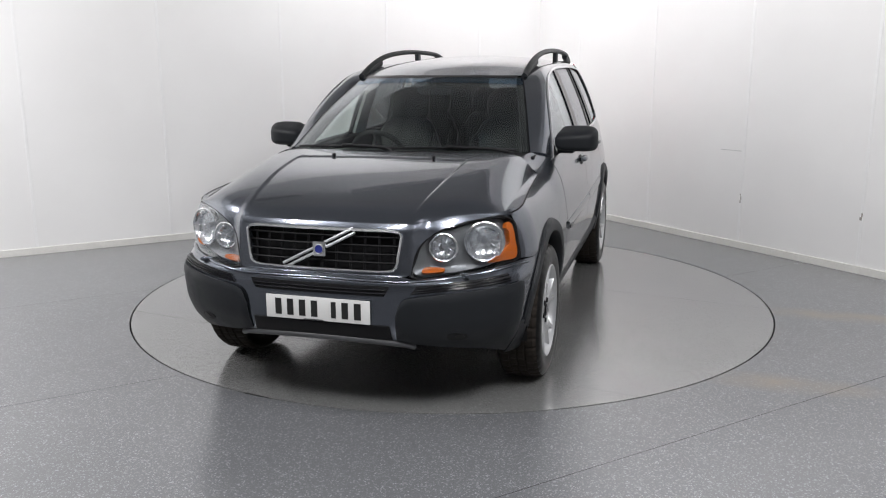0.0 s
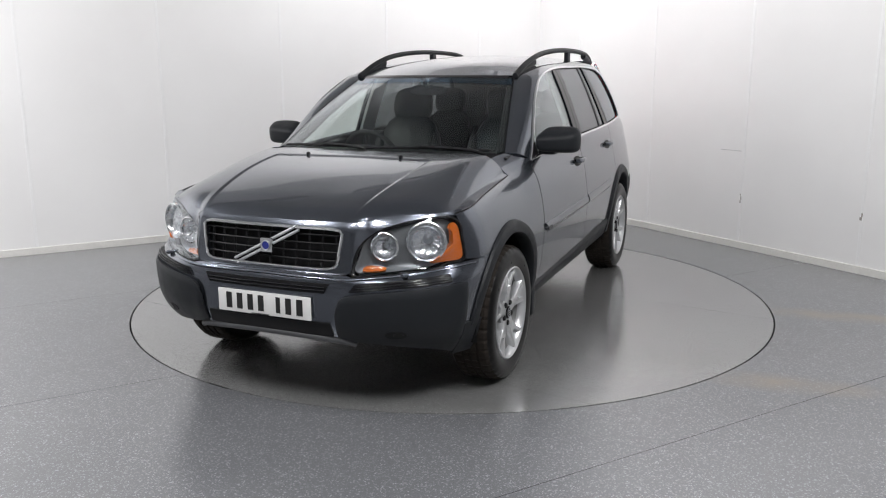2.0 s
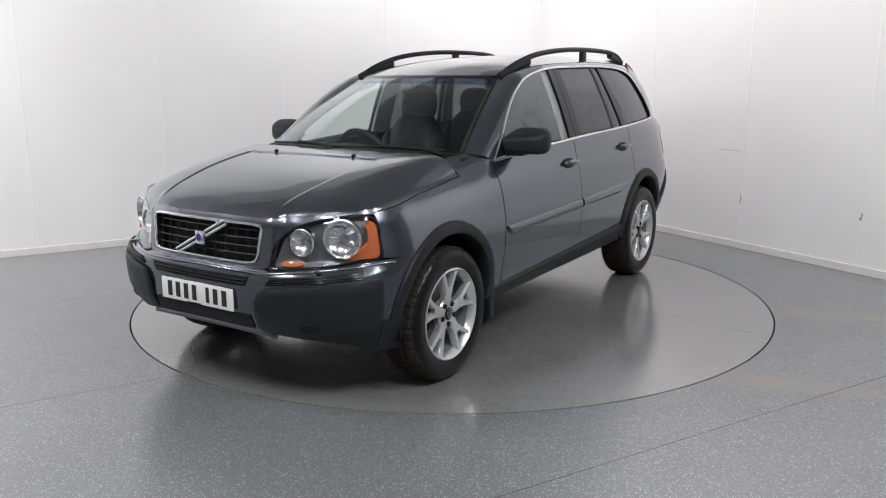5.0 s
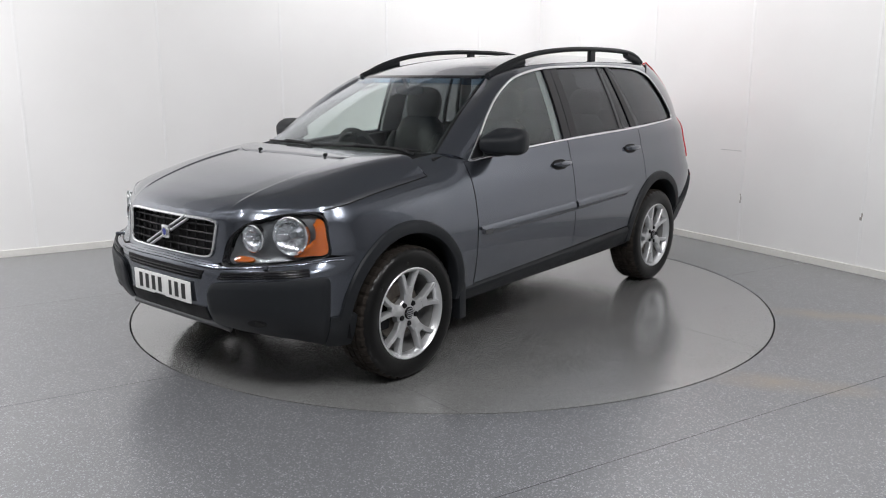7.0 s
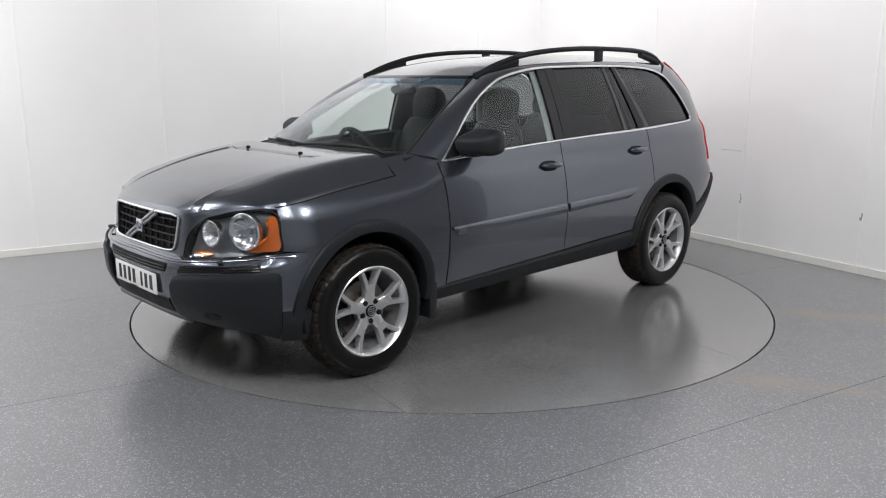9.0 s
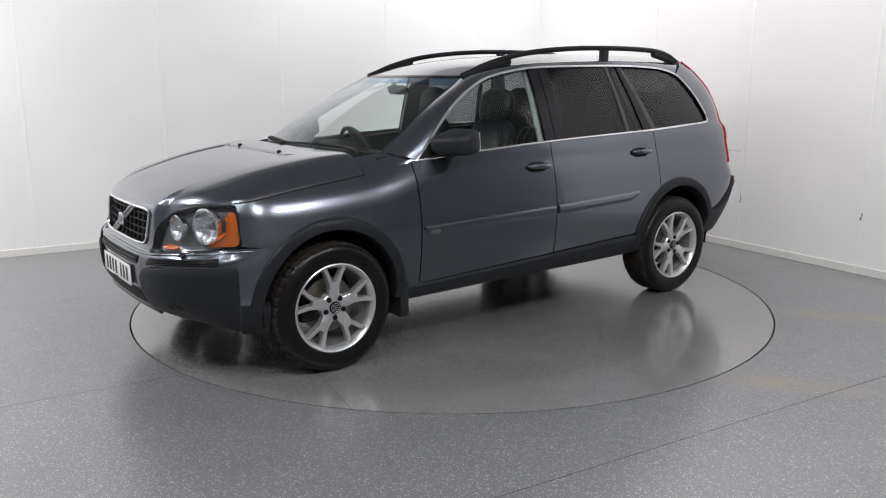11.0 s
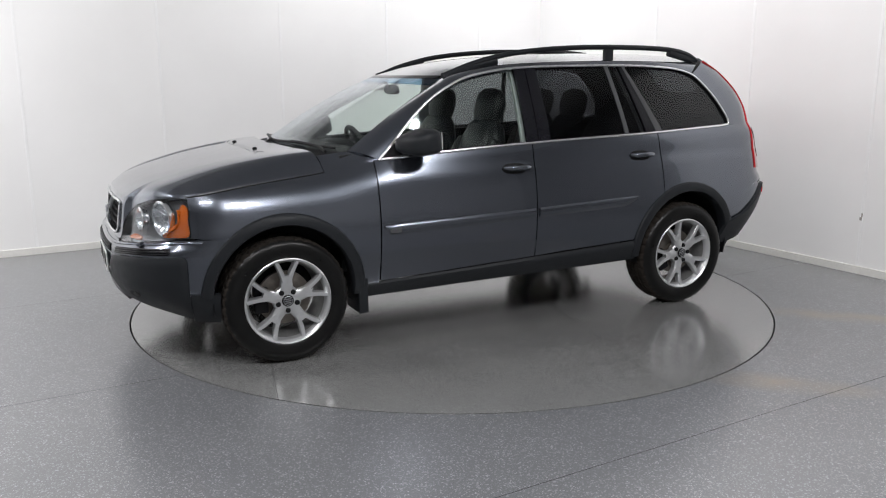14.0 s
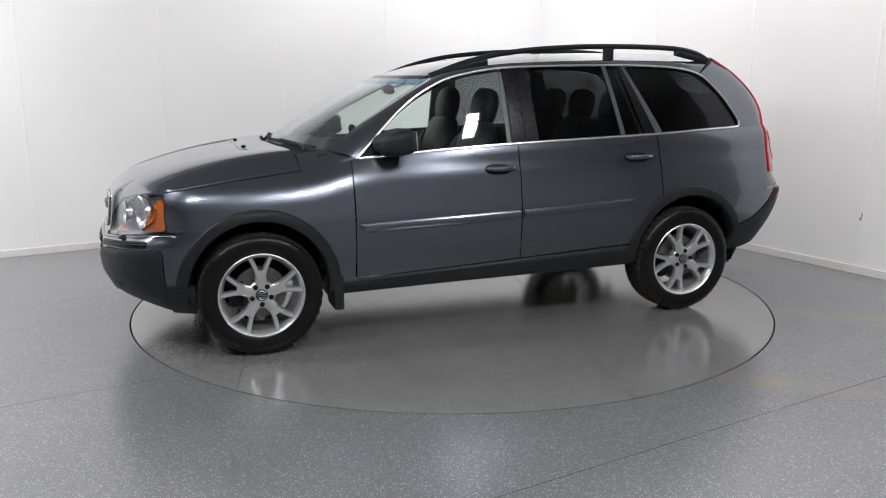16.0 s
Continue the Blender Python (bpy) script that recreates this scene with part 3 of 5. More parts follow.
def build_sides():
    # wing
    low = np.concatenate([np.array([(1.925, 0.752)]), circle_arc(ARCH_F, 0.445, 49, 176, 40), np.array([(0.985, 0.36), (0.90, 0.335), (0.872, 0.335)])])
    low = spaced(low, 60)
    lin = np.linspace(1.925, 0.872, 60)
    xs = 0.55 * low[:, 0] + 0.45 * lin
    xs[0], xs[-1] = 1.925, 0.872
    high = np.stack([xs, belt(xs)], -1)
    pair("wing", flank_panel(low, high, rows=22, even=False), M_PAINT, CAR)
    # doors
    doors = []
    doors.append(pair("front_door", flank_panel([(0.864, 0.412), (-0.192, 0.462)], belt_line(0.864, -0.192), 32, 26), M_PAINT, CAR))
    low = np.concatenate([np.array([(-0.199, 0.462), (-0.6, 0.482), (-0.985, 0.498)]), circle_arc(ARCH_R, 0.445, 14, 59, 14)])
    low = spaced(low, 40)
    lin = np.linspace(-0.199, -1.205, 40)
    xs = 0.6 * low[:, 0] + 0.4 * lin
    xs[0], xs[-1] = -0.199, -1.205
    low[-1] = (-1.228, low[-1][1])
    doors.append(pair("rear_door", flank_panel(low, np.stack([xs, belt(xs)], -1), rows=24, even=False), M_PAINT, CAR))
    # rear quarter
    low = np.concatenate([circle_arc(ARCH_R, 0.445, 61, 142, 30), np.array([(-1.90, 0.762), (-2.05, 0.80), (-2.29, 0.842)])])
    low = spaced(low, 50)
    low[0] = (-1.234, low[0][1])
    lin = np.linspace(-1.212, -2.18, 50)
    xs = 0.5 * low[:, 0] + 0.5 * lin
    xs[0], xs[-1] = -1.212, -2.182
    high = np.stack([xs, belt(xs)], -1)
    high[-6:, 1] = np.interp(np.arange(6), [0, 5], [high[-6, 1], 1.20])
    pair("rear_quarter", flank_panel(low, high, rows=22, even=False), M_PAINT, CAR)
    lower = [(-1.64, 1.605), (-1.72, 1.546), (-1.805, 1.452), (-1.872, 1.357), (-1.914, 1.285), (-1.910, 1.246)]
    upper = [(-1.80, 1.696), (-1.965, 1.610), (-2.122, 1.455), (-2.185, 1.345), (-2.195, 1.27), (-2.185, 1.240)]
    pair("rear_pillar", flank_panel(flow(lower, 6), flow(upper, 6), 24, 10), M_PAINT, CAR)
    # tail lamps
    fore = [(-1.805, 1.698), (-1.97, 1.613), (-2.127, 1.458), (-2.185, 1.345), (-2.175, 1.25), (-2.160, 1.12), (-2.165, 0.925)]
    aft = [(-1.84, 1.704), (-2.015, 1.624), (-2.19, 1.468), (-2.268, 1.345), (-2.30, 1.22), (-2.305, 1.12), (-2.305, 0.925)]
    pair("tail_lamp", flank_panel(flow(fore, 6), flow(aft, 6), 36, 5, 0.03, 0.010), M_RED, CAR, "tall red lens")
    # dark inner trim closing the rear pillars from inside
    inner = [(x + 0.09, z) for x, z in fore]
    outer = [(x - 0.01, z) for x, z in aft]
    pair("pillar_trim", flank_panel(flow(inner, 6), flow(outer, 6), 30, 6, 0.006, -0.040), M_BLACK, CAR)
    # sills
    pair("sill", flank_panel([(0.945, 0.318), (0.3, 0.332), (-0.5, 0.342), (-1.03, 0.352)], [(0.945, 0.404), (-0.19, 0.453), (-1.01, 0.489)], 30, 8, 0.06, np.array([0.0, 0.004, 0.006, 0.008, 0.010, 0.012, 0.010, -0.004])[:, None]), M_PLASTIC, CAR, "dark grey plastic sill")
    # mouldings on the doors
    for door, x0, x1 in ((doors[0], 0.845, -0.182), (doors[1], -0.212, -0.99)):
        n = 24
        x = np.linspace(x0, x1, n)
        zt = np.interp(x, [-1.04, -0.18, 0.86], [0.806, 0.776, 0.748])
        taper = np.interp(x, [-0.99, -0.90, 0.80, 0.845], [0.4, 1.0, 1.0, 0.35])
        zb = zt - 0.062 * taper
        for sign, d in zip((1, -1), door):
            bm = flank_panel(np.stack([x, zb], -1), np.stack([x, zt], -1), rows=6, thick=0.028, out=np.array([0.001, 0.010, 0.013, 0.013, 0.011, 0.002])[:, None], even=False)
            part("moulding", bm if sign > 0 else mirrored(bm), M_PAINT, d, "raised rubbing strip")
    bm = flank_panel([(0.815, 0.700), (0.745, 0.702)], [(0.815, 0.726), (0.745, 0.728)], 4, 3, 0.004, 0.0155)
    for sign, d in zip((1, -1), doors[0]):
        part("emblem", bm.copy() if sign > 0 else mirrored(bm), M_SKID, d, "small silver emblem")
    # handles
    for door, x in ((doors[0], -0.045), (doors[1], -1.035)):
        z = 1.030 if x > -0.5 else 1.068
        ring = np.stack([x + 0.085 * np.sign(np.cos(w)) * np.abs(np.cos(w))**0.6 for w in np.linspace(0, 2 * math.pi, 33)[:-1]]), np.stack([z + 0.032 * np.sin(w) for w in np.linspace(0, 2 * math.pi, 33)[:-1]])
        # no hollow: a black disc on the skin stands in for the recess's shade
        shade_disc = radial(np.stack(ring, -1), 4, lambda a, b: flank(a, b, 0.002), 0.02)
        xs = np.linspace(x + 0.075, x - 0.115, 14)
        rise = 0.006 + 0.030 * np.sin(np.linspace(0, math.pi, 14)) ** 0.5
        line = np.array([flank(a, z + 0.006, r) for a, r in zip(xs, rise)])
        bar = tube(line, np.interp(np.arange(14), [0, 2, 10, 13], [0.012, 0.017, 0.018, 0.013]), 10)
        for sign, d in zip((1, -1), door):
            part("handle_recess_shade", shade_disc.copy() if sign > 0 else mirrored(shade_disc), M_BLACK, d, "black disc standing in for the shade of the handle recess")
            part("handle", bar.copy() if sign > 0 else mirrored(bar), M_PAINT, d, "painted pull handle")


def build_arches():
    for c, r0, r1, a0, a1 in ((ARCH_F, 0.398, 0.468, 3, 186), (ARCH_R, 0.398, 0.466, -4, 196)):
        w = np.radians(np.linspace(a0, a1, 64))
        rows = []
        for r, o in ((r0, -0.055), (r0, 0.004), (r0 + 0.006, 0.014), (r0 + 0.03, 0.020), (r1 - 0.008, 0.014), (r1, 0.002)):
            p = np.stack([c[0] + r * np.cos(w), c[1] + r * np.sin(w)], -1)
            rows.append(flank(p[:, 0], np.maximum(p[:, 1], 0.26), o))
        pair("arch_trim", slab(np.array(rows), 0.006), M_PLASTIC, CAR, "dark grey plastic wheel-arch trim")
        # liner
        bm = bmesh.new()
        last = None
        for a in np.radians(np.linspace(-12, 192, 30)):
            r = 0.405
            cur = [bm.verts.new((c[0] + r * math.cos(a), y, c[1] + r * math.sin(a))) for y in (0.90, 0.56)]
            cur.append(bm.verts.new((c[0] + 0.02 * math.cos(a), 0.555, c[1] + 0.02 * math.sin(a))))
            if last:
                bm.faces.new((last[0], cur[0], cur[1], last[1]))
                bm.faces.new((last[1], cur[1], cur[2], last[2]))
            last = cur
        pair("wheel_arch_liner", bm, M_BLACK, CAR)
    # mud flaps behind the front wheels
    bm = box((0.945, 0.70, 0.225), (1.005, 0.93, 0.44), pose(0, 0, 0), 0.012)
    pair("mud_flap", bm, M_PLASTIC, CAR)


# ---------------------------------------------------------------- the car: bonnet, roof and glass
hood_crown = smooth_curve([1.1, 1.25, 1.4, 1.7, 2.0, 2.15, 2.25, 2.3], [1.192, 1.186, 1.172, 1.126, 1.054, 1.006, 0.966, 0.945])
crease_y = smooth_curve([1.0, 1.2, 1.6, 2.0, 2.3], [0.735, 0.70, 0.63, 0.55, 0.47])
fold_y = smooth_curve([1.3, 1.46, 1.7, 2.0, 2.3], [0.50, 0.49, 0.478, 0.445, 0.40])


def hood_z(x, y, edge_y, edge_z):
    """Height of the bonnet: a sunken middle inside a pressed fold, a crest each side, and rounded shoulders."""
    a = np.abs(y)
    zc = hood_crown(x)
    yc = np.minimum(crease_y(x), edge_y - 0.03)
    fold = fold_y(x) - 0.035 * np.exp(-np.maximum(x - 1.40, 0) / 0.03)
    sunk = (1 - ease(-0.006, 0.006, a - fold)) * ease(1.440, 1.462, x) * (1 - ease(2.08, 2.22, x))
    mid = zc - 0.012 * (a / yc) ** 2 - 0.007 * sunk
    drop = np.maximum(zc - 0.012 - edge_z, 0.004)
    t = np.clip((a - yc) / np.maximum(edge_y - yc, 0.02), -1, 1)
    side = zc - 0.012 - drop * np.where(t > 0, 0.5 * t + 0.5 * t * t, 0.5 * t)
    return 0.5 * (mid + side - np.sqrt((mid - side) ** 2 + 0.020 ** 2))


def build_bonnet():
    n, rows = 251, 80
    v = np.linspace(-1, 1, n)
    # front edge in plan, following the nose, and rear edge at the scuttle
    s_end = float(round_at(1.955, 0.955))
    s = v * s_end
    fs = shell(s, np.interp(np.abs(s), [0, 0.47, 0.62, 0.85, s_end], [0.936, 0.936, 0.945, 0.960, 0.962]), 0.0)
    rear_x = 1.275 - 0.115 * np.abs(v) ** 2.5
    rear_y = v * 0.808
    g = np.zeros((rows, n, 3))
    for i, t in enumerate(np.linspace(0, 1, rows) ** 1.25):
        x = fs[:, 0] * (1 - t) + rear_x * t
        y = fs[:, 1] * (1 - t) + rear_y * t
        ex = x[-1]
        e = flank(ex, belt(ex))
        ey, ez = abs(y[-1]), float(e[2])
        z = hood_z(x, y, ey, ez)
        d = np.hypot(x - fs[:, 0], y - fs[:, 1])
        k = np.exp(-d / 0.035)
        z = z * (1 - k) + fs[:, 2] * k
        edge = (np.abs(v) > 0.999)
        y = np.where(edge, np.sign(v) * float(e[1]) if i else y, y)
        g[i] = np.stack([x, y, z], -1)
    # keep the outer columns on the wing line
    for i in range(rows):
        ey = abs(g[i, -1, 1])
        old = max(abs(g[i, -2, 1]), 1e-6)
        scale = 1.0 if i == 0 else min(1.0, (ey - 0.012) / old)
        g[i, 1:-1, 1] *= scale
    part("bonnet", slab(g, 0.012), M_PAINT, CAR, smooth=50)
    # shut lines
    xs = np.linspace(1.93, 1.16, 40)
    edge = flank(xs, belt(xs) - 0.002, 0.0015)
    pair("bonnet_gap", tube(edge, 0.0035, 6), M_BLACK, CAR)
    # black rod along the washer strip's fold line, standing in for the step's dark reflection
    strip = flow([(1.42, -0.49, hood_crown(1.42) - 0.014), (1.455, -0.40, 0), (1.46, -0.2, 0), (1.46, 0, 0), (1.46, 0.2, 0), (1.455, 0.40, 0), (1.42, 0.49, 0)], 6)
    strip[:, 2] = hood_z(strip[:, 0], strip[:, 1], 0.86, 1.02) - 0.0005
    part("bonnet_fold_shade", tube(strip - np.array([0, 0, 0.001]), 0.0025, 6), M_BLACK, CAR)
    for y in (-0.285, 0.30):
        z = float(hood_z(1.43, y, 0.86, 1.02))
        part("washer_jet", pebble((0.015, 0.010, 0.008), 2.4, pose(1.43, y, z + 0.003), 12), M_BLACK, CAR)


SCREEN_L = flow([(0.995, 0.748, 1.166), (0.86, 0.712, 1.255), (0.70, 0.672, 1.36), (0.53, 0.628, 1.457), (0.37, 0.586, 1.542), (0.255, 0.560, 1.598)], 6)
SCREEN_C = flow([(1.235, 0, 1.178), (1.06, 0, 1.295), (0.88, 0, 1.403), (0.70, 0, 1.498), (0.56, 0, 1.559), (0.455, 0, 1.600)], 6)


def screen_grid(n=33, shrink=1.0):
    v = np.linspace(-1, 1, n) * shrink
    k = np.abs(v)[None, :, None] ** 2.3
    g = SCREEN_C[:, None, :] * (1 - k) + SCREEN_L[:, None, :] * k
    g[..., 1] = SCREEN_L[:, None, 1] * v[None, :]
    return g


ROOF_EDGE = flow([(0.255, 0.560, 1.598), (0.05, 0.566, 1.645), (-0.2, 0.573, 1.672), (-0.6, 0.58, 1.692), (-0.92, 0.58, 1.70), (-1.2, 0.576, 1.702), (-1.5, 0.570, 1.700), (-1.82, 0.565, 1.686)], 5)


def build_top():
    pane = screen_grid(33, 0.985)
    screen = part("windscreen", slab(pane[:-6], 0.006), M_SCREEN, CAR, "clear windscreen with a tinted top")
    part("sun_strip", slab(pane[-7:-2] + np.array([0.0005, 0, 0.0005]), 0.006), M_SUNSTRIP, screen, "blue-tinted strip along the top of the glass")
    # dark band round the windscreen
    g = screen_grid(33, 1.0)
    top = slab(g[-3:, 1:-1] + np.array([0.001, 0, 0.001]), 0.006)
    part("windscreen_band", top, M_GLOSSBLACK, CAR)
    # roof
    n = 33
    v = np.linspace(-1, 1, n)
    e = ROOF_EDGE
    rows = len(e)
    g = np.zeros((rows, n, 3))
    back = np.linspace(0, 1, rows)
    for i in range(rows):
        cx = e[i, 0] + (0.20 * (1 - back[i]) ** 3) + (-0.10 * back[i] ** 6)
        cz = e[i, 2] + 0.002 + 0.056 * (1 - (1 - back[i]) ** 4)
        k = np.abs(v) ** 2.3
        g[i] = np.stack([cx * (1 - k) + e[i, 0] * k, e[i, 1] * v, cz * (1 - k) + e[i, 2] * k], -1)
    part("roof", slab(g, 0.012), M_PAINT, CAR)
    lin = g[2:-2, 2:-2] - np.array([0, 0, 0.035])
    part("headlining", slab(lin, 0.01), M_HEADLINING, CAR, "charcoal roof lining")
    # roof sides and front pillars in one run
    d = flow(DLO[:13], 5)
    low = flank(d[:, 0], d[:, 1], 0.0)
    up = flow([(0.995, 0.748, 1.166), (0.86, 0.712, 1.255), (0.70, 0.672, 1.36), (0.53, 0.628, 1.457), (0.37, 0.586, 1.542), (0.255, 0.56, 1.598),
               (0.05, 0.566, 1.645), (-0.2, 0.573, 1.672), (-0.6, 0.58, 1.692), (-0.92, 0.58, 1.70), (-1.2, 0.576, 1.702), (-1.5, 0.570, 1.700), (-1.795, 0.566, 1.688)], 5)
    rows = 9
    g = np.zeros((rows, len(low), 3))
    for i, t in enumerate(np.linspace(0, 1, rows)):
        p = low * (1 - t) + up * t
        b = math.sin(math.pi * t) * 0.022
        g[i] = p + np.array([0.3, 0.75, 0.6]) * b
    pair("roof_side", slab(g, 0.03), M_PAINT, CAR)
    # corner between wing, pillar and screen
    a = belt_line(1.159, 0.838, 12)
    low = flank(a[:, 0], a[:, 1])
    up = spaced([(1.167, 0.712, 1.144), (1.08, 0.730, 1.157), (1.0, 0.750, 1.166), (0.92, 0.802, 1.150), (0.85, 0.842, 1.124)], 12)
    g = np.zeros((6, 12, 3))
    for i, t in enumerate(np.linspace(0, 1, 6)):
        g[i] = low * (1 - t) + up * t + np.array([0.1, 0.5, 0.8]) * (0.006 * math.sin(math.pi * t))
    pair("wing_corner", slab(g, 0.012), M_PAINT, CAR)
    # scuttle
    v = np.linspace(-1, 1, 25)
    f = np.stack([1.275 - 0.11 * np.abs(v)**2.5, 0.70 * v, 1.150 - 0.010 * np.abs(v)**2.5], -1)
    b = np.stack([1.215 - 0.215 * np.abs(v)**2.3, 0.735 * v, 1.172 - 0.012 * np.abs(v)**2.3], -1)
    part("scuttle", slab(np.stack([f, (f + b) / 2 - np.array([0, 0, 0.006]), b]), 0.02), M_BLACK, CAR, "black plastic scuttle panel")
    # tailgate with its window
    lo_s, hi_s = ARC[-1] - 0.62, ARC[-1]
    def tail(z0, z1, inset, rows, mat, name, out):
        zs = np.linspace(z0, z1, rows)
        ss = np.linspace(lo_s + inset, hi_s, 12)
        half = np.array([shell(ss, np.full(12, z), out) for z in zs])
        full = np.concatenate([half, half[:, -2::-1] * np.array([1, -1, 1])], 1)
        return part(name, slab(full, 0.015), mat, CAR)
    tail(0.86, 1.30, 0.0, 14, M_PAINT, "tailgate", 0.0)
    tail(0.87, 1.30, 0.02, 8, M_CABIN, "tailgate_lining", -0.05)
    tail(1.305, 1.64, 0.02, 12, M_PRIVACY, "rear_window", 0.0)
    tail(1.64, 1.722, 0.0, 5, M_PAINT, "spoiler", 0.02)


def build_side_glass():
    def pane(name, x_lo, x_hi, top, mat, label, cols=20):
        low = np.stack([np.linspace(*x_lo, cols), belt(np.linspace(*x_lo, cols)) + 0.012], -1)
        xs = np.linspace(*x_hi, cols)
        high = np.stack([xs, top(xs)], -1)
        return pair(name, flank_panel(low, high, rows=14, thick=0.005, out=-0.012, even=False), mat, CAR, label)
    top = lambda x: dlo_top(x) - 0.014
    pane("front_door_glass", (0.80, -0.168), (0.79, -0.160), top, M_GLASS, "clear green-tinted glass", 30)
    pane("rear_door_glass", (-0.343, -0.945), (-0.318, -0.872), top, M_PRIVACY, "dark privacy glass")
    pane("rear_door_quarter_glass", (-0.972, -1.125), (-0.900, -0.985), top, M_PRIVACY, "dark privacy glass", 8)
    # rear quarter glass, rounded at the back
    low = np.concatenate([belt_line(-1.258, -1.86, 14, -0.012), np.array([(-1.885, 1.265)])])
    high = spaced(flow([(-1.03, 1.646), (-1.2, 1.644), (-1.46, 1.626), (-1.62, 1.588), (-1.70, 1.527), (-1.788, 1.437), (-1.853, 1.345), (-1.888, 1.28)], 5), 24)
    pair("quarter_glass", flank_panel(spaced(low, 24), high, rows=14, thick=0.005, out=-0.012, even=False), M_PRIVACY, CAR, "dark privacy glass")

    def post(name, b0, b1, t0, t1, mat, out, label):
        low = np.array([(b0, belt(b0) + 0.004), (b1, belt(b1) + 0.004)])
        high = np.array([(t0, dlo_top(t0) - 0.004), (t1, dlo_top(t1) - 0.004)])
        return pair(name, flank_panel(low, high, 6, 14, 0.02, out), mat, CAR, label)
    post("door_pillar", -0.166, -0.250, -0.158, -0.238, M_GLOSSBLACK, -0.004, "gloss black window pillar")
    post("door_pillar", -0.256, -0.345, -0.244, -0.320, M_GLOSSBLACK, -0.004, "gloss black window pillar")
    post("window_divider", -0.944, -0.974, -0.871, -0.901, M_SKID, -0.006, "slim grey window divider")
    post("door_pillar", -1.122, -1.205, -0.983, -1.012, M_GLOSSBLACK, -0.004, "gloss black window pillar")
    post("window_divider", -1.210, -1.262, -1.016, -1.034, M_SKID, -0.004, "grey window divider")
    # bright strip round the side windows
    b = belt_line(-1.88, 0.815, 40)
    b[:, 1] += 0.002
    loop = np.concatenate([flow(DLO, 4), b[1:]])
    pts = flank(loop[:, 0], loop[:, 1], 0.003)
    pair("window_trim", tube(pts, 0.0085, 8, closed=True), M_CHROME, CAR, "bright chrome strip round the side windows")


def build_rails():
    line = flow([(0.262, 0.568, 1.602), (0.13, 0.570, 1.654), (-0.02, 0.572, 1.698), (-0.2, 0.573, 1.736), (-0.45, 0.574, 1.765), (-0.75, 0.574, 1.783),
                 (-1.05, 0.573, 1.788), (-1.35, 0.571, 1.785), (-1.56, 0.570, 1.772), (-1.70, 0.568, 1.742), (-1.785, 0.566, 1.700)], 5)
    bm = tube(line, 0.021, 10, 0.85)
    foot = flow([(0.285, 0.568, 1.590), (0.13, 0.570, 1.640), (0.0, 0.572, 1.672), (-0.10, 0.573, 1.690)], 6)
    tube(foot, np.linspace(0.020, 0.020, len(foot)), 10, np.float64(1.3), bm=bm)
    tail = flow([(-1.52, 0.569, 1.755), (-1.66, 0.567, 1.725), (-1.76, 0.566, 1.700)], 6)
    tube(tail, 0.022, 10, 1.2, bm=bm)
    add_box(bm, (-1.02, 0.556, 1.690), (-0.95, 0.590, 1.785), None, 0.008)
    pair("roof_rail", bm, M_PLASTIC, CAR, "dark grey raised roof rail")


def build_mirrors():
    bm = pebble((0.098, 0.114, 0.076), 4.2, pose(0.630, 0.980, 1.220, 0, 4, 13), 32)
    for vert in bm.verts:
        fore = max(0.0, vert.co.x - 0.62)
        vert.co.z -= (vert.co.z - 1.180) * min(0.5, fore * 3.0)
        vert.co.y -= fore * 0.45
    add_box(bm, (0.60, 0.855, 1.135), (0.69, 0.955, 1.172), None, 0.012)
    left, right = pair("door_mirror", bm, M_PLASTIC, CAR, "dark grey door mirror housing")
    glass = box((-0.100, -0.086, -0.052), (-0.092, 0.086, 0.052), pose(0.630, 0.980, 1.220, 0, 4, 13), 0.002)
    part("mirror_glass", glass.copy(), M_CHROME, left)
    part("mirror_glass", mirrored(glass), M_CHROME, right)
    tri = flank_panel([(0.812, 1.128), (0.69, 1.136)], [(0.80, 1.142), (0.69, 1.248)], 6, 6, 0.02, -0.004)
    pair("mirror_base", tri, M_BLACK, CAR)


# ---------------------------------------------------------------- the car: front
def rounded(points, n=6, r=0.3):
    """A closed outline with its corners rounded."""
    p = [np.array(q, float) for q in points]
    out = []
    for i, q in enumerate(p):
        a, b = p[i - 1], p[(i + 1) % len(p)]
        s, e = q + (a - q) * r, q + (b - q) * r
        for t in np.linspace(0, 1, n):
            out.append((1 - t)**2 * s + 2 * t * (1 - t) * q + t * t * e)
    return np.array(out)


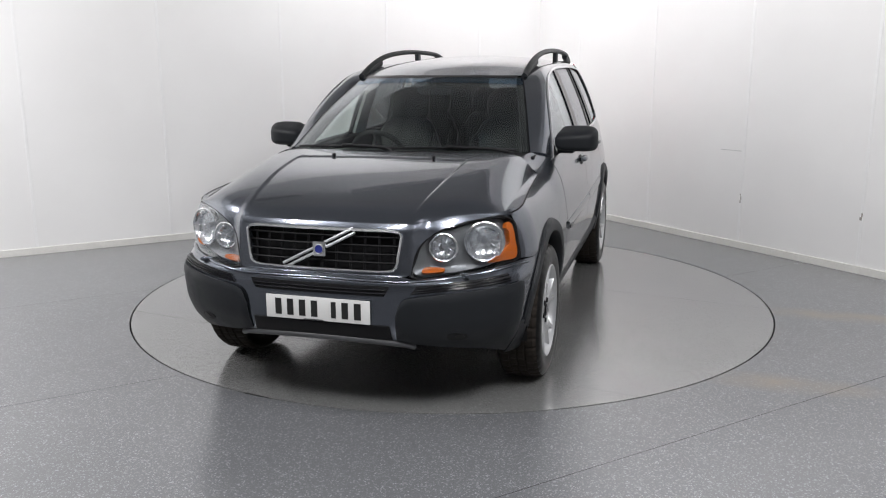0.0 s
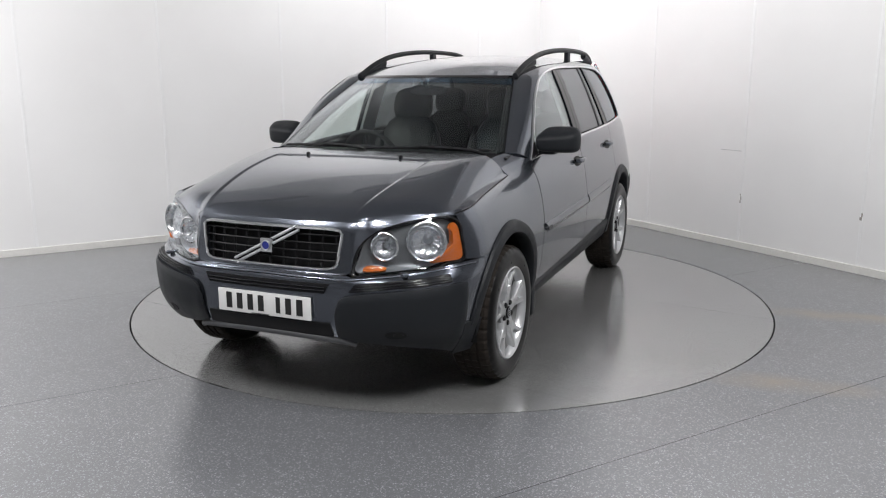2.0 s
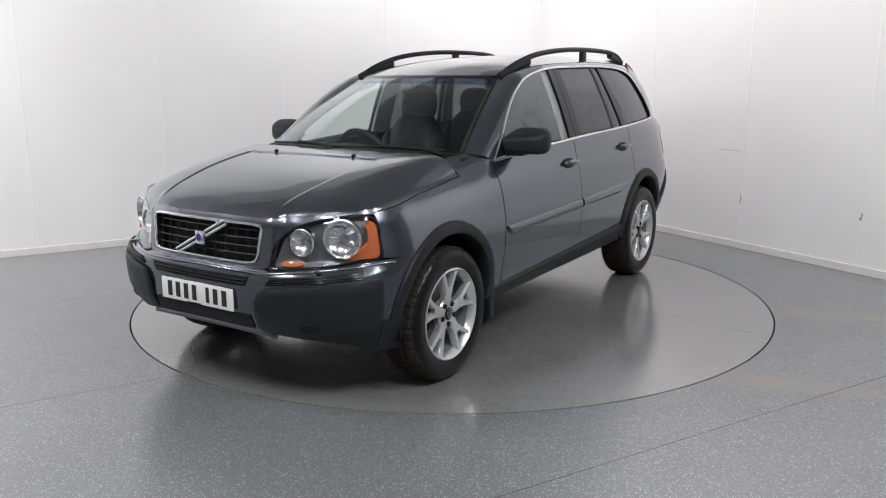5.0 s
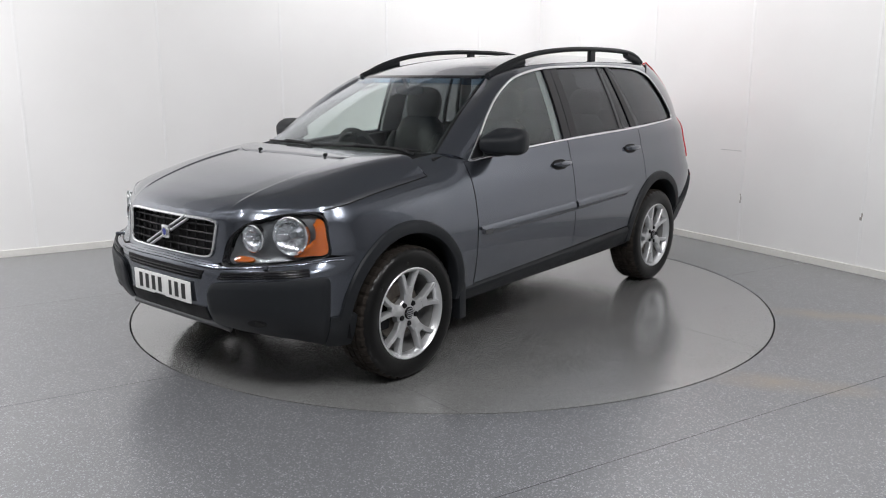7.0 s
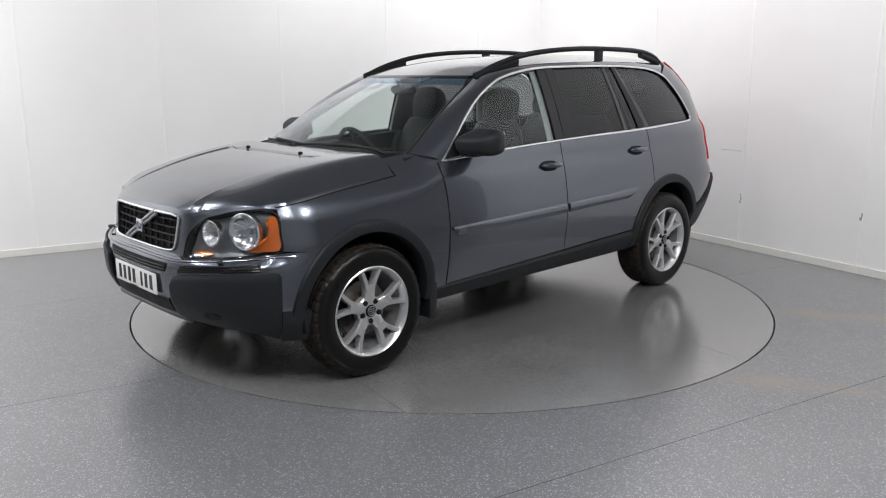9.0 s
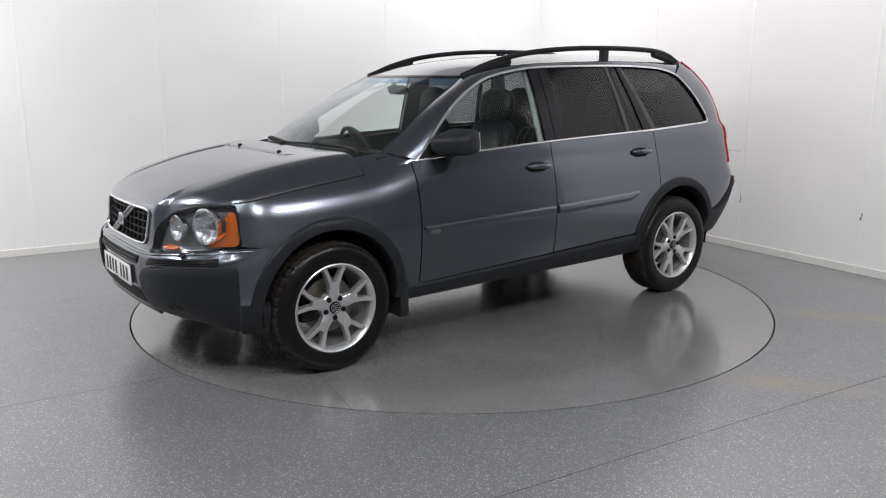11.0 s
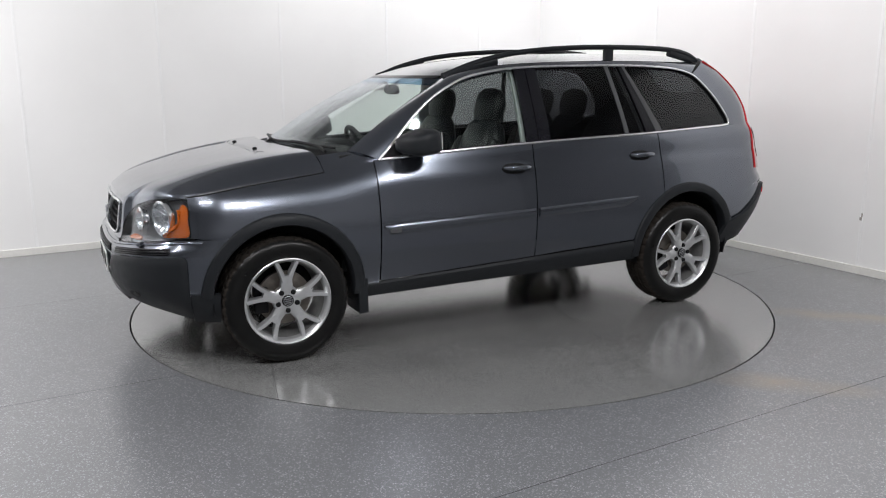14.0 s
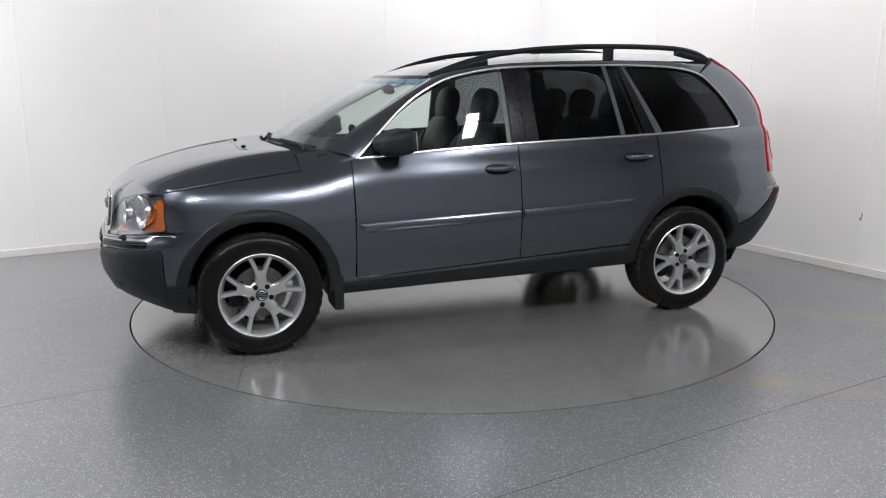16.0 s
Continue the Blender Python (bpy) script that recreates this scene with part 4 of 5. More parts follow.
def build_front():
    # grille opening and the painted surround
    hole = spaced(np.concatenate([o := rounded([(-0.405, 0.908), (0.405, 0.908), (0.372, 0.722), (-0.372, 0.722)], 8, 0.12), o[:1]]), 81)[:-1]
    outer = spaced(np.concatenate([o := rounded([(-0.475, 0.938), (0.475, 0.938), (0.440, 0.700), (-0.440, 0.700)], 8, 0.03), o[:1]]), 81)[:-1]
    part("grille_surround", frame_panel(hole, outer, lambda s, z: shell(s, z, 0.0), 0.03, 5), M_PAINT, CAR)
    grille = part("grille", tube(shell(hole[:, 0], hole[:, 1], 0.005), 0.0075, 8, closed=True), M_CHROME, CAR, "chrome-framed black grille")
    back = between([(-0.41, 0.71), (0.41, 0.71)], [(-0.41, 0.92), (0.41, 0.92)], 4)
    back = np.stack([spaced(r, 20) for r in back])
    part("grille_back", slab(shell(back[..., 0], back[..., 1], -0.055), 0.01), M_BLACK, grille)
    for z in (0.757, 0.796, 0.835, 0.874):
        w = 0.372 + (z - 0.722) * 0.17
        s = np.linspace(-w, w, 24)
        part("grille_slat", tube(shell(s, np.full(24, z), -0.016), 0.0065, 6, 0.7), M_BLACK, grille)
    for i in range(11):
        s = -0.36 + 0.072 * i
        z = np.linspace(0.722, 0.908, 6)
        part("grille_bar", tube(shell(np.full(6, s), z, -0.022), 0.007, 6), M_BLACK, grille)
    k = np.linspace(0, 1, 10)
    line = shell(-0.185 + 0.35 * k, 0.727 + 0.178 * k, 0.004)
    bar = bmesh.new()
    for d in (-0.011, 0.011):
        tube(line + np.array([0, -d * 0.45, d * 0.9]), 0.0075, 6, bm=bar)
    part("grille_diagonal", bar, M_SATIN, grille, "diagonal chrome bar")
    x = float(shell(0.0, 0.815, 0.0)[0])
    badge = part("badge", box((x + 0.002, -0.033, 0.780), (x + 0.020, 0.033, 0.850), None, 0.007), M_CHROME, grille, "square chrome badge with a blue disc")
    part("badge_disc", lathe([(0.0, 0.0), (0.019, 0.0), (0.019, 0.004), (0.0, 0.005)], 24, pose(x + 0.020, 0, 0.815, 0, 0, -90)), M_BLUE, badge)
    part("badge_ring", tube([(x + 0.0235, 0.022 * math.cos(a), 0.815 + 0.022 * math.sin(a)) for a in np.linspace(0, 2 * math.pi, 25)[:-1]], 0.003, 6, closed=True), M_SATIN, badge)

    for sign in (1, -1):
        lo = [(0.4425 * sign, 0.702), (0.455 * sign, 0.77), (0.470 * sign, 0.815), (0.495 * sign, 0.850), (0.54 * sign, 0.882), (0.59 * sign, 0.907), (0.70 * sign, 0.935), (0.82 * sign, 0.951), (0.92 * sign, 0.959), (1.0 * sign, 0.960), (1.05 * sign, 0.954), (1.088 * sign, 0.944)]
        hi = [(0.438 * sign, 0.702), (0.452 * sign, 0.80), (0.468 * sign, 0.932), (0.50 * sign, 0.940), (0.56 * sign, 0.946), (0.62 * sign, 0.950), (0.70 * sign, 0.956), (0.82 * sign, 0.963), (0.92 * sign, 0.970), (1.0 * sign, 0.977), (1.05 * sign, 0.982), (1.09 * sign, 0.984)]
        part("bonnet_corner", shell_panel(flow(lo, 5), flow(hi, 5), 8, 30, 0.03, 0.0005), M_PAINT, CAR)
    # bumper: painted skin over the full width
    sa = float(round_at(1.795, 0.60))
    so = float(round_at(1.93, 0.74))
    s = np.linspace(-sa, sa, 91)
    a = np.abs(s)
    low = np.interp(a, [0, 0.36, 0.50, 0.65, 0.85, so, sa], [0.40, 0.40, 0.376, 0.362, 0.330, 0.288, 0.270])
    high = np.interp(a, [0, 0.42, 0.46, 0.70, so, sa], [0.705, 0.698, 0.690, 0.705, 0.742, 0.735])
    g = between(np.stack([s, low], -1), np.stack([s, high], -1), 22)
    zz = g[..., 1]
    reach = 1.43 + np.sqrt(np.maximum(0.43**2 - (np.maximum(zz, 0.392) - 0.392)**2, 0.01))
    end = np.array([float(round_at(x, z)) for x, z in zip(reach[:, 0], zz[:, 0])])[:, None]
    f = np.clip((np.abs(g[..., 0]) - 1.0) / (sa - 1.0), 0, 1)
    g[..., 0] = np.sign(g[..., 0]) * (np.abs(g[..., 0]) + f * (end - sa))
    bumper = part("front_bumper", slab(shell(g[..., 0], g[..., 1], 0.0), 0.02), M_PAINT, CAR, "painted front bumper with dark corner guards")
    # rounded painted lip along the top of the bumper
    lip = np.stack([s, np.interp(a, [0, 0.40, 0.46, 0.70, so, sa], [0.687, 0.682, 0.684, 0.701, 0.727, 0.724])], -1)[3:-3]
    part("bumper_lip", tube(shell(lip[:, 0], lip[:, 1], -0.005), 0.011, 10, 0.8), M_PAINT, bumper)
    # corner guards
    sg = float(round_at(1.955, 0.6))
    lo_line = flow([(0.375, 0.402), (0.46, 0.382), (0.62, 0.364), (0.85, 0.328), (sg, 0.286)], 8)
    hi_line = flow([(0.375, 0.530), (0.40, 0.590), (0.45, 0.614), (0.60, 0.632), (0.85, 0.650), (sg - 0.03, 0.656), (sg, 0.630)], 8)
    gl = between(spaced(lo_line, 34), spaced(hi_line, 34), 14)
    bulge = 0.020 * np.sin(np.linspace(0.25, 1, 14) * math.pi / 2)[:, None] * np.minimum(1, np.minimum(np.arange(34) + 1, np.arange(34)[::-1] + 1) / 2.5)[None, :]
    bulge[-1] *= 0.55
    grd = slab(shell(gl[..., 0], gl[..., 1], 0.004 + bulge), 0.03)
    other = mirrored(grd)
    part("corner_guard", grd, M_PLASTIC, bumper, "matt dark grey corner guard")
    part("corner_guard", other, M_PLASTIC, bumper, "matt dark grey corner guard")
    # skirt at the side, below and behind the guard
    gs = shell_panel([(sg + 0.004, 0.270), (sa, 0.262)], [(sg + 0.004, 0.440), (sa, 0.432)], 8, 10, 0.03, 0.010)
    other = mirrored(gs)
    part("bumper_skirt", gs, M_PLASTIC, bumper)
    part("bumper_skirt", other, M_PLASTIC, bumper)
    # dark slots with their slats
    for sign in (1, -1):
        lo2 = [(0.445 * sign, 0.628), (0.65 * sign, 0.648), (0.93 * sign, 0.664)]
        hi2 = [(0.475 * sign, 0.668), (0.65 * sign, 0.684), (0.93 * sign, 0.700)]
        slot = part("bumper_slot", shell_panel(lo2, hi2, 10, 30, 0.010, 0.006), M_BLACK, bumper, "black louvred slot")
        for k in (0.22, 0.52, 0.82):
            q = np.array(lo2) * (1 - k) + np.array(hi2) * k
            q = spaced(q, 16)
            part("slat", tube(shell(q[:, 0], q[:, 1], 0.009), 0.0032, 6), M_GLOSSBLACK, slot)
    intake = part("upper_intake", shell_panel([(-0.325, 0.616), (0.325, 0.616)], [(-0.35, 0.664), (0.35, 0.664)], 8, 30, 0.010, 0.005), M_BLACK, bumper, "black upper air intake")
    for z in (0.632, 0.648):
        q = spaced([(-0.33, z), (0.33, z)], 16)
        part("slat", tube(shell(q[:, 0], q[:, 1], 0.009), 0.003, 6), M_GLOSSBLACK, intake)
    part("lower_intake", shell_panel([(-0.355, 0.402), (0.355, 0.402)], [(-0.345, 0.470), (0.345, 0.470)], 8, 30, 0.010, 0.006), M_BLACK, bumper, "black lower air intake")
    q = spaced([(-0.345, 0.472), (0.345, 0.472)], 20)
    part("bumper_seam", tube(shell(q[:, 0], q[:, 1], 0.002), 0.003, 6), M_BLACK, bumper)
    # grey bar along the bottom edge
    q = flow([(-0.46, 0.362), (-0.40, 0.378), (-0.2, 0.392), (0, 0.395), (0.2, 0.392), (0.40, 0.378), (0.46, 0.362)], 6)
    part("skid_bar", tube(shell(q[:, 0], q[:, 1], 0.000), 0.016, 10, 1.0), M_SKID, bumper, "satin grey bar under the bumper")
    # fog lamps
    ring = np.stack([0.660 + 0.052 * np.cos(np.linspace(0, 2 * math.pi, 25)[:-1]), 0.425 + 0.019 * np.sin(np.linspace(0, 2 * math.pi, 25)[:-1])], -1)
    for sign in (1, -1):
        fog = part("fog_lamp", radial(ring * np.array([sign, 1]), 4, lambda s, z: shell(s, z, 0.021), 0.012), M_BLACK, bumper, "small recessed fog lamp")
        part("fog_lens", radial((ring - ring.mean(0)) * np.array([0.42, 0.72]) * np.array([sign, 1]) + np.array([0.672 * sign, 0.425]), 4, lambda s, z: shell(s, z, 0.025), 0.008), M_RUBBER, fog)
        # headlamp washers
        p = shell(0.70 * sign, 0.700, 0.006)
        part("lamp_washer", pebble((0.014, 0.032, 0.011), 4.0, Matrix.Translation(Vector(p) + Vector((-0.004, 0, 0.006))) @ pose(0, 0, 0, 0, 0, -35 * sign), 16), M_PAINT, bumper)
    # number plate, its characters as plain bars
    px = float(shell(0.0, 0.54, 0.0)[0]) + 0.004
    plate = part("number_plate", box((px, -0.262, 0.482), (px + 0.006, 0.262, 0.594), None, 0.002), M_PLATE, CAR, "white number plate with black bars")
    y = -0.222
    for w in (0.048, 0.048, 0.048, 0.048, None, 0.040, 0.048, 0.050):
        if w is None:
            y += 0.040
            continue
        part("bar", box((px + 0.006, y + 0.008, 0.500), (px + 0.0075, y + w - 0.008, 0.578)), M_INK, plate, smooth=0)
        y += w + 0.013
    part("maker_line", box((px + 0.006, -0.07, 0.4835), (px + 0.0075, 0.03, 0.488)), M_INK, plate, smooth=0)


def build_headlamps():
    so = float(round_at(1.932, 0.80))
    edge = flow([(0.452, 0.700), (0.462, 0.77), (0.495, 0.845), (0.58, 0.903), (0.72, 0.938), (0.90, 0.958), (so - 0.06, 0.955), (so, 0.925),
                 (so + 0.003, 0.84), (so + 0.003, 0.752), (so - 0.10, 0.737), (0.85, 0.722), (0.62, 0.703)], 6, closed=True)
    for sign in (1, -1):
        o = edge * np.array([sign, 1])
        c = o.mean(0)
        lamp = part("headlamp", frame_panel(c + (o - c) * 0.975, c + (o - c) * 1.008, lambda s, z: shell(s, z, 0.0), 0.05, 3), M_BLACK, CAR, "clear headlamp with amber side lens")
        part("lamp_housing", radial(c + (o - c) * 0.98, 8, lambda s, z: shell(s, z, -0.052), 0.012), M_HOUSING, lamp)
        part("lamp_lens", radial(c + (o - c) * 0.985, 10, lambda s, z: shell(s, z, 0.001), 0.003), M_LENS, lamp)
        # amber: side corner and inner lower strip
        cut = np.array([(so - 0.20, 0.747), (so - 0.10, 0.750), (so - 0.006, 0.760), (so - 0.003, 0.84), (so - 0.010, 0.908), (so - 0.040, 0.926), (so - 0.060, 0.905), (so - 0.060, 0.86), (so - 0.085, 0.80)])
        cut = flow(cut, 4, closed=True)
        part("amber_lens", radial(cut * np.array([sign, 1]), 5, lambda s, z: shell(s, z, -0.012), 0.02), M_AMBER, lamp, "amber indicator lens")
        cut = flow([(0.50, 0.713), (0.60, 0.717), (0.605, 0.731), (0.515, 0.736)], 4, closed=True)
        part("amber_lens", radial(cut * np.array([sign, 1]), 4, lambda s, z: shell(s, z, -0.022), 0.012), M_AMBER, lamp, "amber indicator lens")
        for s, z, r, inset in ((0.615, 0.826, 0.059, -0.045), (0.845, 0.846, 0.084, -0.040)):
            p = Vector(shell(s * sign, z, inset))
            turn = pose(0, 0, 0, 0, 0, -90 + (10 if s < 0.7 else 20) * sign)
            m = Matrix.Translation(p) @ turn
            bowl = part("reflector", lathe([(0.0, -0.008), (r * 0.35, -0.005), (r * 0.75, 0.010), (r * 0.93, 0.024), (r, 0.036), (r * 1.06, 0.034), (r * 1.06, 0.0), (0.3 * r, -0.02), (0.0, -0.02)], 40, m), M_BOWL, lamp, "round mirrored reflector")
            part("bulb", lathe([(0.0, 0.022), (r * 0.15, 0.020), (r * 0.2, 0.008), (r * 0.2, -0.004), (0.0, -0.004)], 20, m), M_SATIN, bowl)
            part("bezel", tube([m @ Vector((r * 1.09 * math.cos(w), 0.035, r * 1.09 * math.sin(w))) for w in np.linspace(0, 2 * math.pi, 41)[:-1]], 0.005, 6, closed=True), M_CHROME, bowl)
            for k in range(14):
                w = 2 * math.pi * k / 14
                fin = [m @ Vector((q * r * math.cos(w), h, q * r * math.sin(w))) for q, h in ((0.36, -0.003), (0.7, 0.010), (0.94, 0.027))]
                part("reflector_rib", tube(flow(fin, 3), 0.0022, 5), M_CHROME, bowl)


def build_rear_bumper():
    s0, s1 = float(round_at(-1.885, 0.65)), ARC[-1]
    s = np.linspace(s0, s1, 34)
    half_lo = np.interp(s, [s0, s0 + 0.2, s1], [0.40, 0.40, 0.42])
    half_hi = np.interp(s, [s0, s0 + 0.2, s0 + 0.42, s1], [0.755, 0.80, 0.838, 0.84])
    g = between(np.stack([s, half_lo], -1), np.stack([s, half_hi], -1), 14)
    zz = g[..., 1]
    reach = -1.452 - np.sqrt(np.maximum(0.43**2 - (np.maximum(zz, 0.402) - 0.402)**2, 0.01))
    start = np.array([float(round_at(x, z)) for x, z in zip(reach[:, 0], zz[:, 0])])[:, None]
    f = np.clip(1 - (g[..., 0] - s0) / 0.3, 0, 1)
    g[..., 0] += f * (start - s0)
    p = shell(g[..., 0], g[..., 1], 0.0)
    full = np.concatenate([p, p[:, -2::-1] * np.array([1, -1, 1])], 1)
    bumper = part("rear_bumper", slab(full, 0.02), M_PAINT, CAR, "painted rear bumper with a dark guard")
    lo_line = np.stack([s, np.interp(s, [s0, s0 + 0.12, s0 + 0.3, s1], [0.395, 0.395, 0.42, 0.42])], -1)
    hi_line = np.stack([s, np.interp(s, [s0, s0 + 0.16, s0 + 0.27, s0 + 0.36, s1], [0.545, 0.60, 0.70, 0.80, 0.80])], -1)
    g = between(lo_line, hi_line, 10)
    p = shell(g[..., 0], g[..., 1], 0.022)
    full = np.concatenate([p, p[:, -2::-1] * np.array([1, -1, 1])], 1)
    part("rear_guard", slab(full, 0.025), M_PLASTIC, bumper, "matt dark grey rear guard")
    for sign in (1, -1):
        sr = float(round_at(-2.235, 0.76))
        part("reflector", shell_panel([(sr * sign, 0.735), ((sr + 0.12) * sign, 0.738)], [(sr * sign, 0.772), ((sr + 0.12) * sign, 0.776)], 3, 8, 0.008, 0.027), M_RED, bumper, "red reflector")


# ---------------------------------------------------------------- the car: wheels
def tyre_mesh():
    n = 160
    bm = bmesh.new()
    prof = [(0.232, 0.085), (0.240, 0.104), (0.262, 0.113), (0.295, 0.118), (0.322, 0.1165), (0.338, 0.108), (0.350, 0.098)]
    tread = [(0.3585, 0.082), (0.3600, 0.062), (0.3600, 0.048), (0.3515, 0.046), (0.3515, 0.036), (0.3600, 0.034), (0.3600, 0.006), (0.3515, 0.005)]
    half = prof + tread
    full = half + [(r, -a) for r, a in reversed(half)]
    rings = []
    for k in range(n):
        w = 2 * math.pi * k / n
        ring = []
        for i, (r, a) in enumerate(full):
            j = i if i < len(half) else len(full) - 1 - i
            if k % 4 == 0 and 6 <= j <= 9:
                r -= 0.006
            if k % 4 == 2 and 12 <= j <= 13:
                r -= 0.005
            ring.append(bm.verts.new((r * math.cos(w), a, r * math.sin(w))))
        rings.append(ring)
    for k in range(n):
        x, y = rings[k], rings[(k + 1) % n]
        for i in range(len(full) - 1):
            f = bm.faces.new((x[i], y[i], y[i + 1], x[i + 1]))
            j = min(i, len(full) - 2 - i)
            f.material_index = 1 if j >= 6 else 0
            f.smooth = j < 6
    bmesh.ops.recalc_face_normals(bm, faces=bm.faces)
    return bm


def spoke(bm, a0, a1, r0, r1, w0, w1, y0, y1, depth):
    """A tapered spoke from the hub at angle a0 to the lip at angle a1."""
    steps = 7
    last = None
    for i in range(steps):
        t = i / (steps - 1)
        a, r = radians(a0 + (a1 - a0) * t), r0 + (r1 - r0) * t
        w, y = (w0 + (w1 - w0) * t) / 2, y0 + (y1 - y0) * t ** 1.4
        c = Vector((r * math.cos(a), 0, r * math.sin(a)))
        slope = radians(a0 + (a1 - a0) * t) + math.atan2((a1 - a0) * math.pi / 180 * r, r1 - r0)
        side = Vector((-math.sin(slope), 0, math.cos(slope)))
        cur = [bm.verts.new(c + side * q * w + Vector((0, h, 0))) for q, h in ((-1.1, y - depth), (-1.0, y - 0.006), (-0.72, y), (0.72, y), (1.0, y - 0.006), (1.1, y - depth))]
        if last:
            for k in range(6):
                bm.faces.new((last[k], last[(k + 1) % 6], cur[(k + 1) % 6], cur[k]))
        else:
            bm.faces.new(cur)
        last = cur
    bm.faces.new(last)


def build_wheel():
    bm = lathe([(0.246, 0.104), (0.249, 0.110), (0.243, 0.114), (0.235, 0.108), (0.228, 0.096), (0.220, 0.082), (0.218, 0.070), (0.238, 0.070), (0.246, 0.104)], 72)
    barrel = lathe([(0.219, 0.072), (0.207, 0.02), (0.207, -0.10), (0.225, -0.11), (0.240, -0.105), (0.238, 0.069)], 60)
    spokes = []
    for k in range(5):
        a = 90 + 72 * k
        one = bmesh.new()
        spokes.append(one)
        for sgn in (-1, 1):
            spoke(one, a + sgn * 7.0, a + sgn * 15.5, 0.105, 0.240, 0.028, 0.025, 0.0935, 0.104, 0.04)
        # web between the two legs, near the hub
        spoke(one, a, a, 0.045, 0.146, 0.068, 0.058, 0.088, 0.096, 0.035)
    hub = lathe([(0.0, 0.092), (0.030, 0.092), (0.034, 0.086), (0.074, 0.084), (0.082, 0.076), (0.082, 0.04), (0.0, 0.04)], 40)
    wheel = part("wheel", bm, M_ALLOY, CAR, "silver five-spoke alloy wheel with a road tyre")
    part("hub", hub, M_ALLOY, wheel)
    part("rim_barrel", barrel, M_BARREL_SHADE, wheel)
    for one in spokes:
        bmesh.ops.recalc_face_normals(one, faces=one.faces)
        part("spoke", one, M_ALLOY, wheel)
    tyre = part("tyre", tyre_mesh(), M_RUBBER, wheel, "black rubber tyre with worn tread", smooth=0)
    tyre.data.materials.append(M_TREAD)
    part("centre_cap", lathe([(0.0, 0.098), (0.028, 0.097), (0.034, 0.092), (0.034, 0.088), (0.0, 0.088)], 28), M_BLACK, wheel, "black centre cap with silver bars")
    b = bmesh.new()
    for z in (-0.011, 0.0, 0.011):
        add_box(b, (-0.017, 0.0965, z - 0.0022), (0.017, 0.0995, z + 0.0022))
    tube([(0.025 * math.cos(a), 0.0965, 0.025 * math.sin(a)) for a in np.linspace(0, 2 * math.pi, 25)[:-1]], 0.0022, 6, closed=True, bm=b)
    part("cap_emblem", b, M_SATIN, wheel)
    for k in range(5):
        a = radians(54 + 72 * k)
        part("wheel_nut", lathe([(0.0, 0.096), (0.012, 0.095), (0.015, 0.089), (0.015, 0.07), (0.0, 0.07)], 12, pose(0.057 * math.cos(a), 0, 0.057 * math.sin(a))), M_BLACK, wheel)
    part("brake_disc", lathe([(0.0, 0.026), (0.075, 0.026), (0.078, 0.01), (0.155, 0.01), (0.155, -0.015), (0.0, -0.015)], 40), M_STEEL, wheel, "rusty brake disc")
    part("brake_caliper", box((0.095, -0.03, -0.075), (0.175, 0.035, 0.075), None, 0.012), M_BLACK, wheel)
    wheel.matrix_basis = pose(1.4285, 0.836, WHEEL_Z, 0, 0, 0)
    copy_thing(wheel, pose(-1.4285, 0.836, WHEEL_Z, 0, 22, 0))
    copy_thing(wheel, pose(1.4285, -0.836, WHEEL_Z, 0, 25, 180))
    copy_thing(wheel, pose(-1.4285, -0.836, WHEEL_Z, 0, 40, 180))


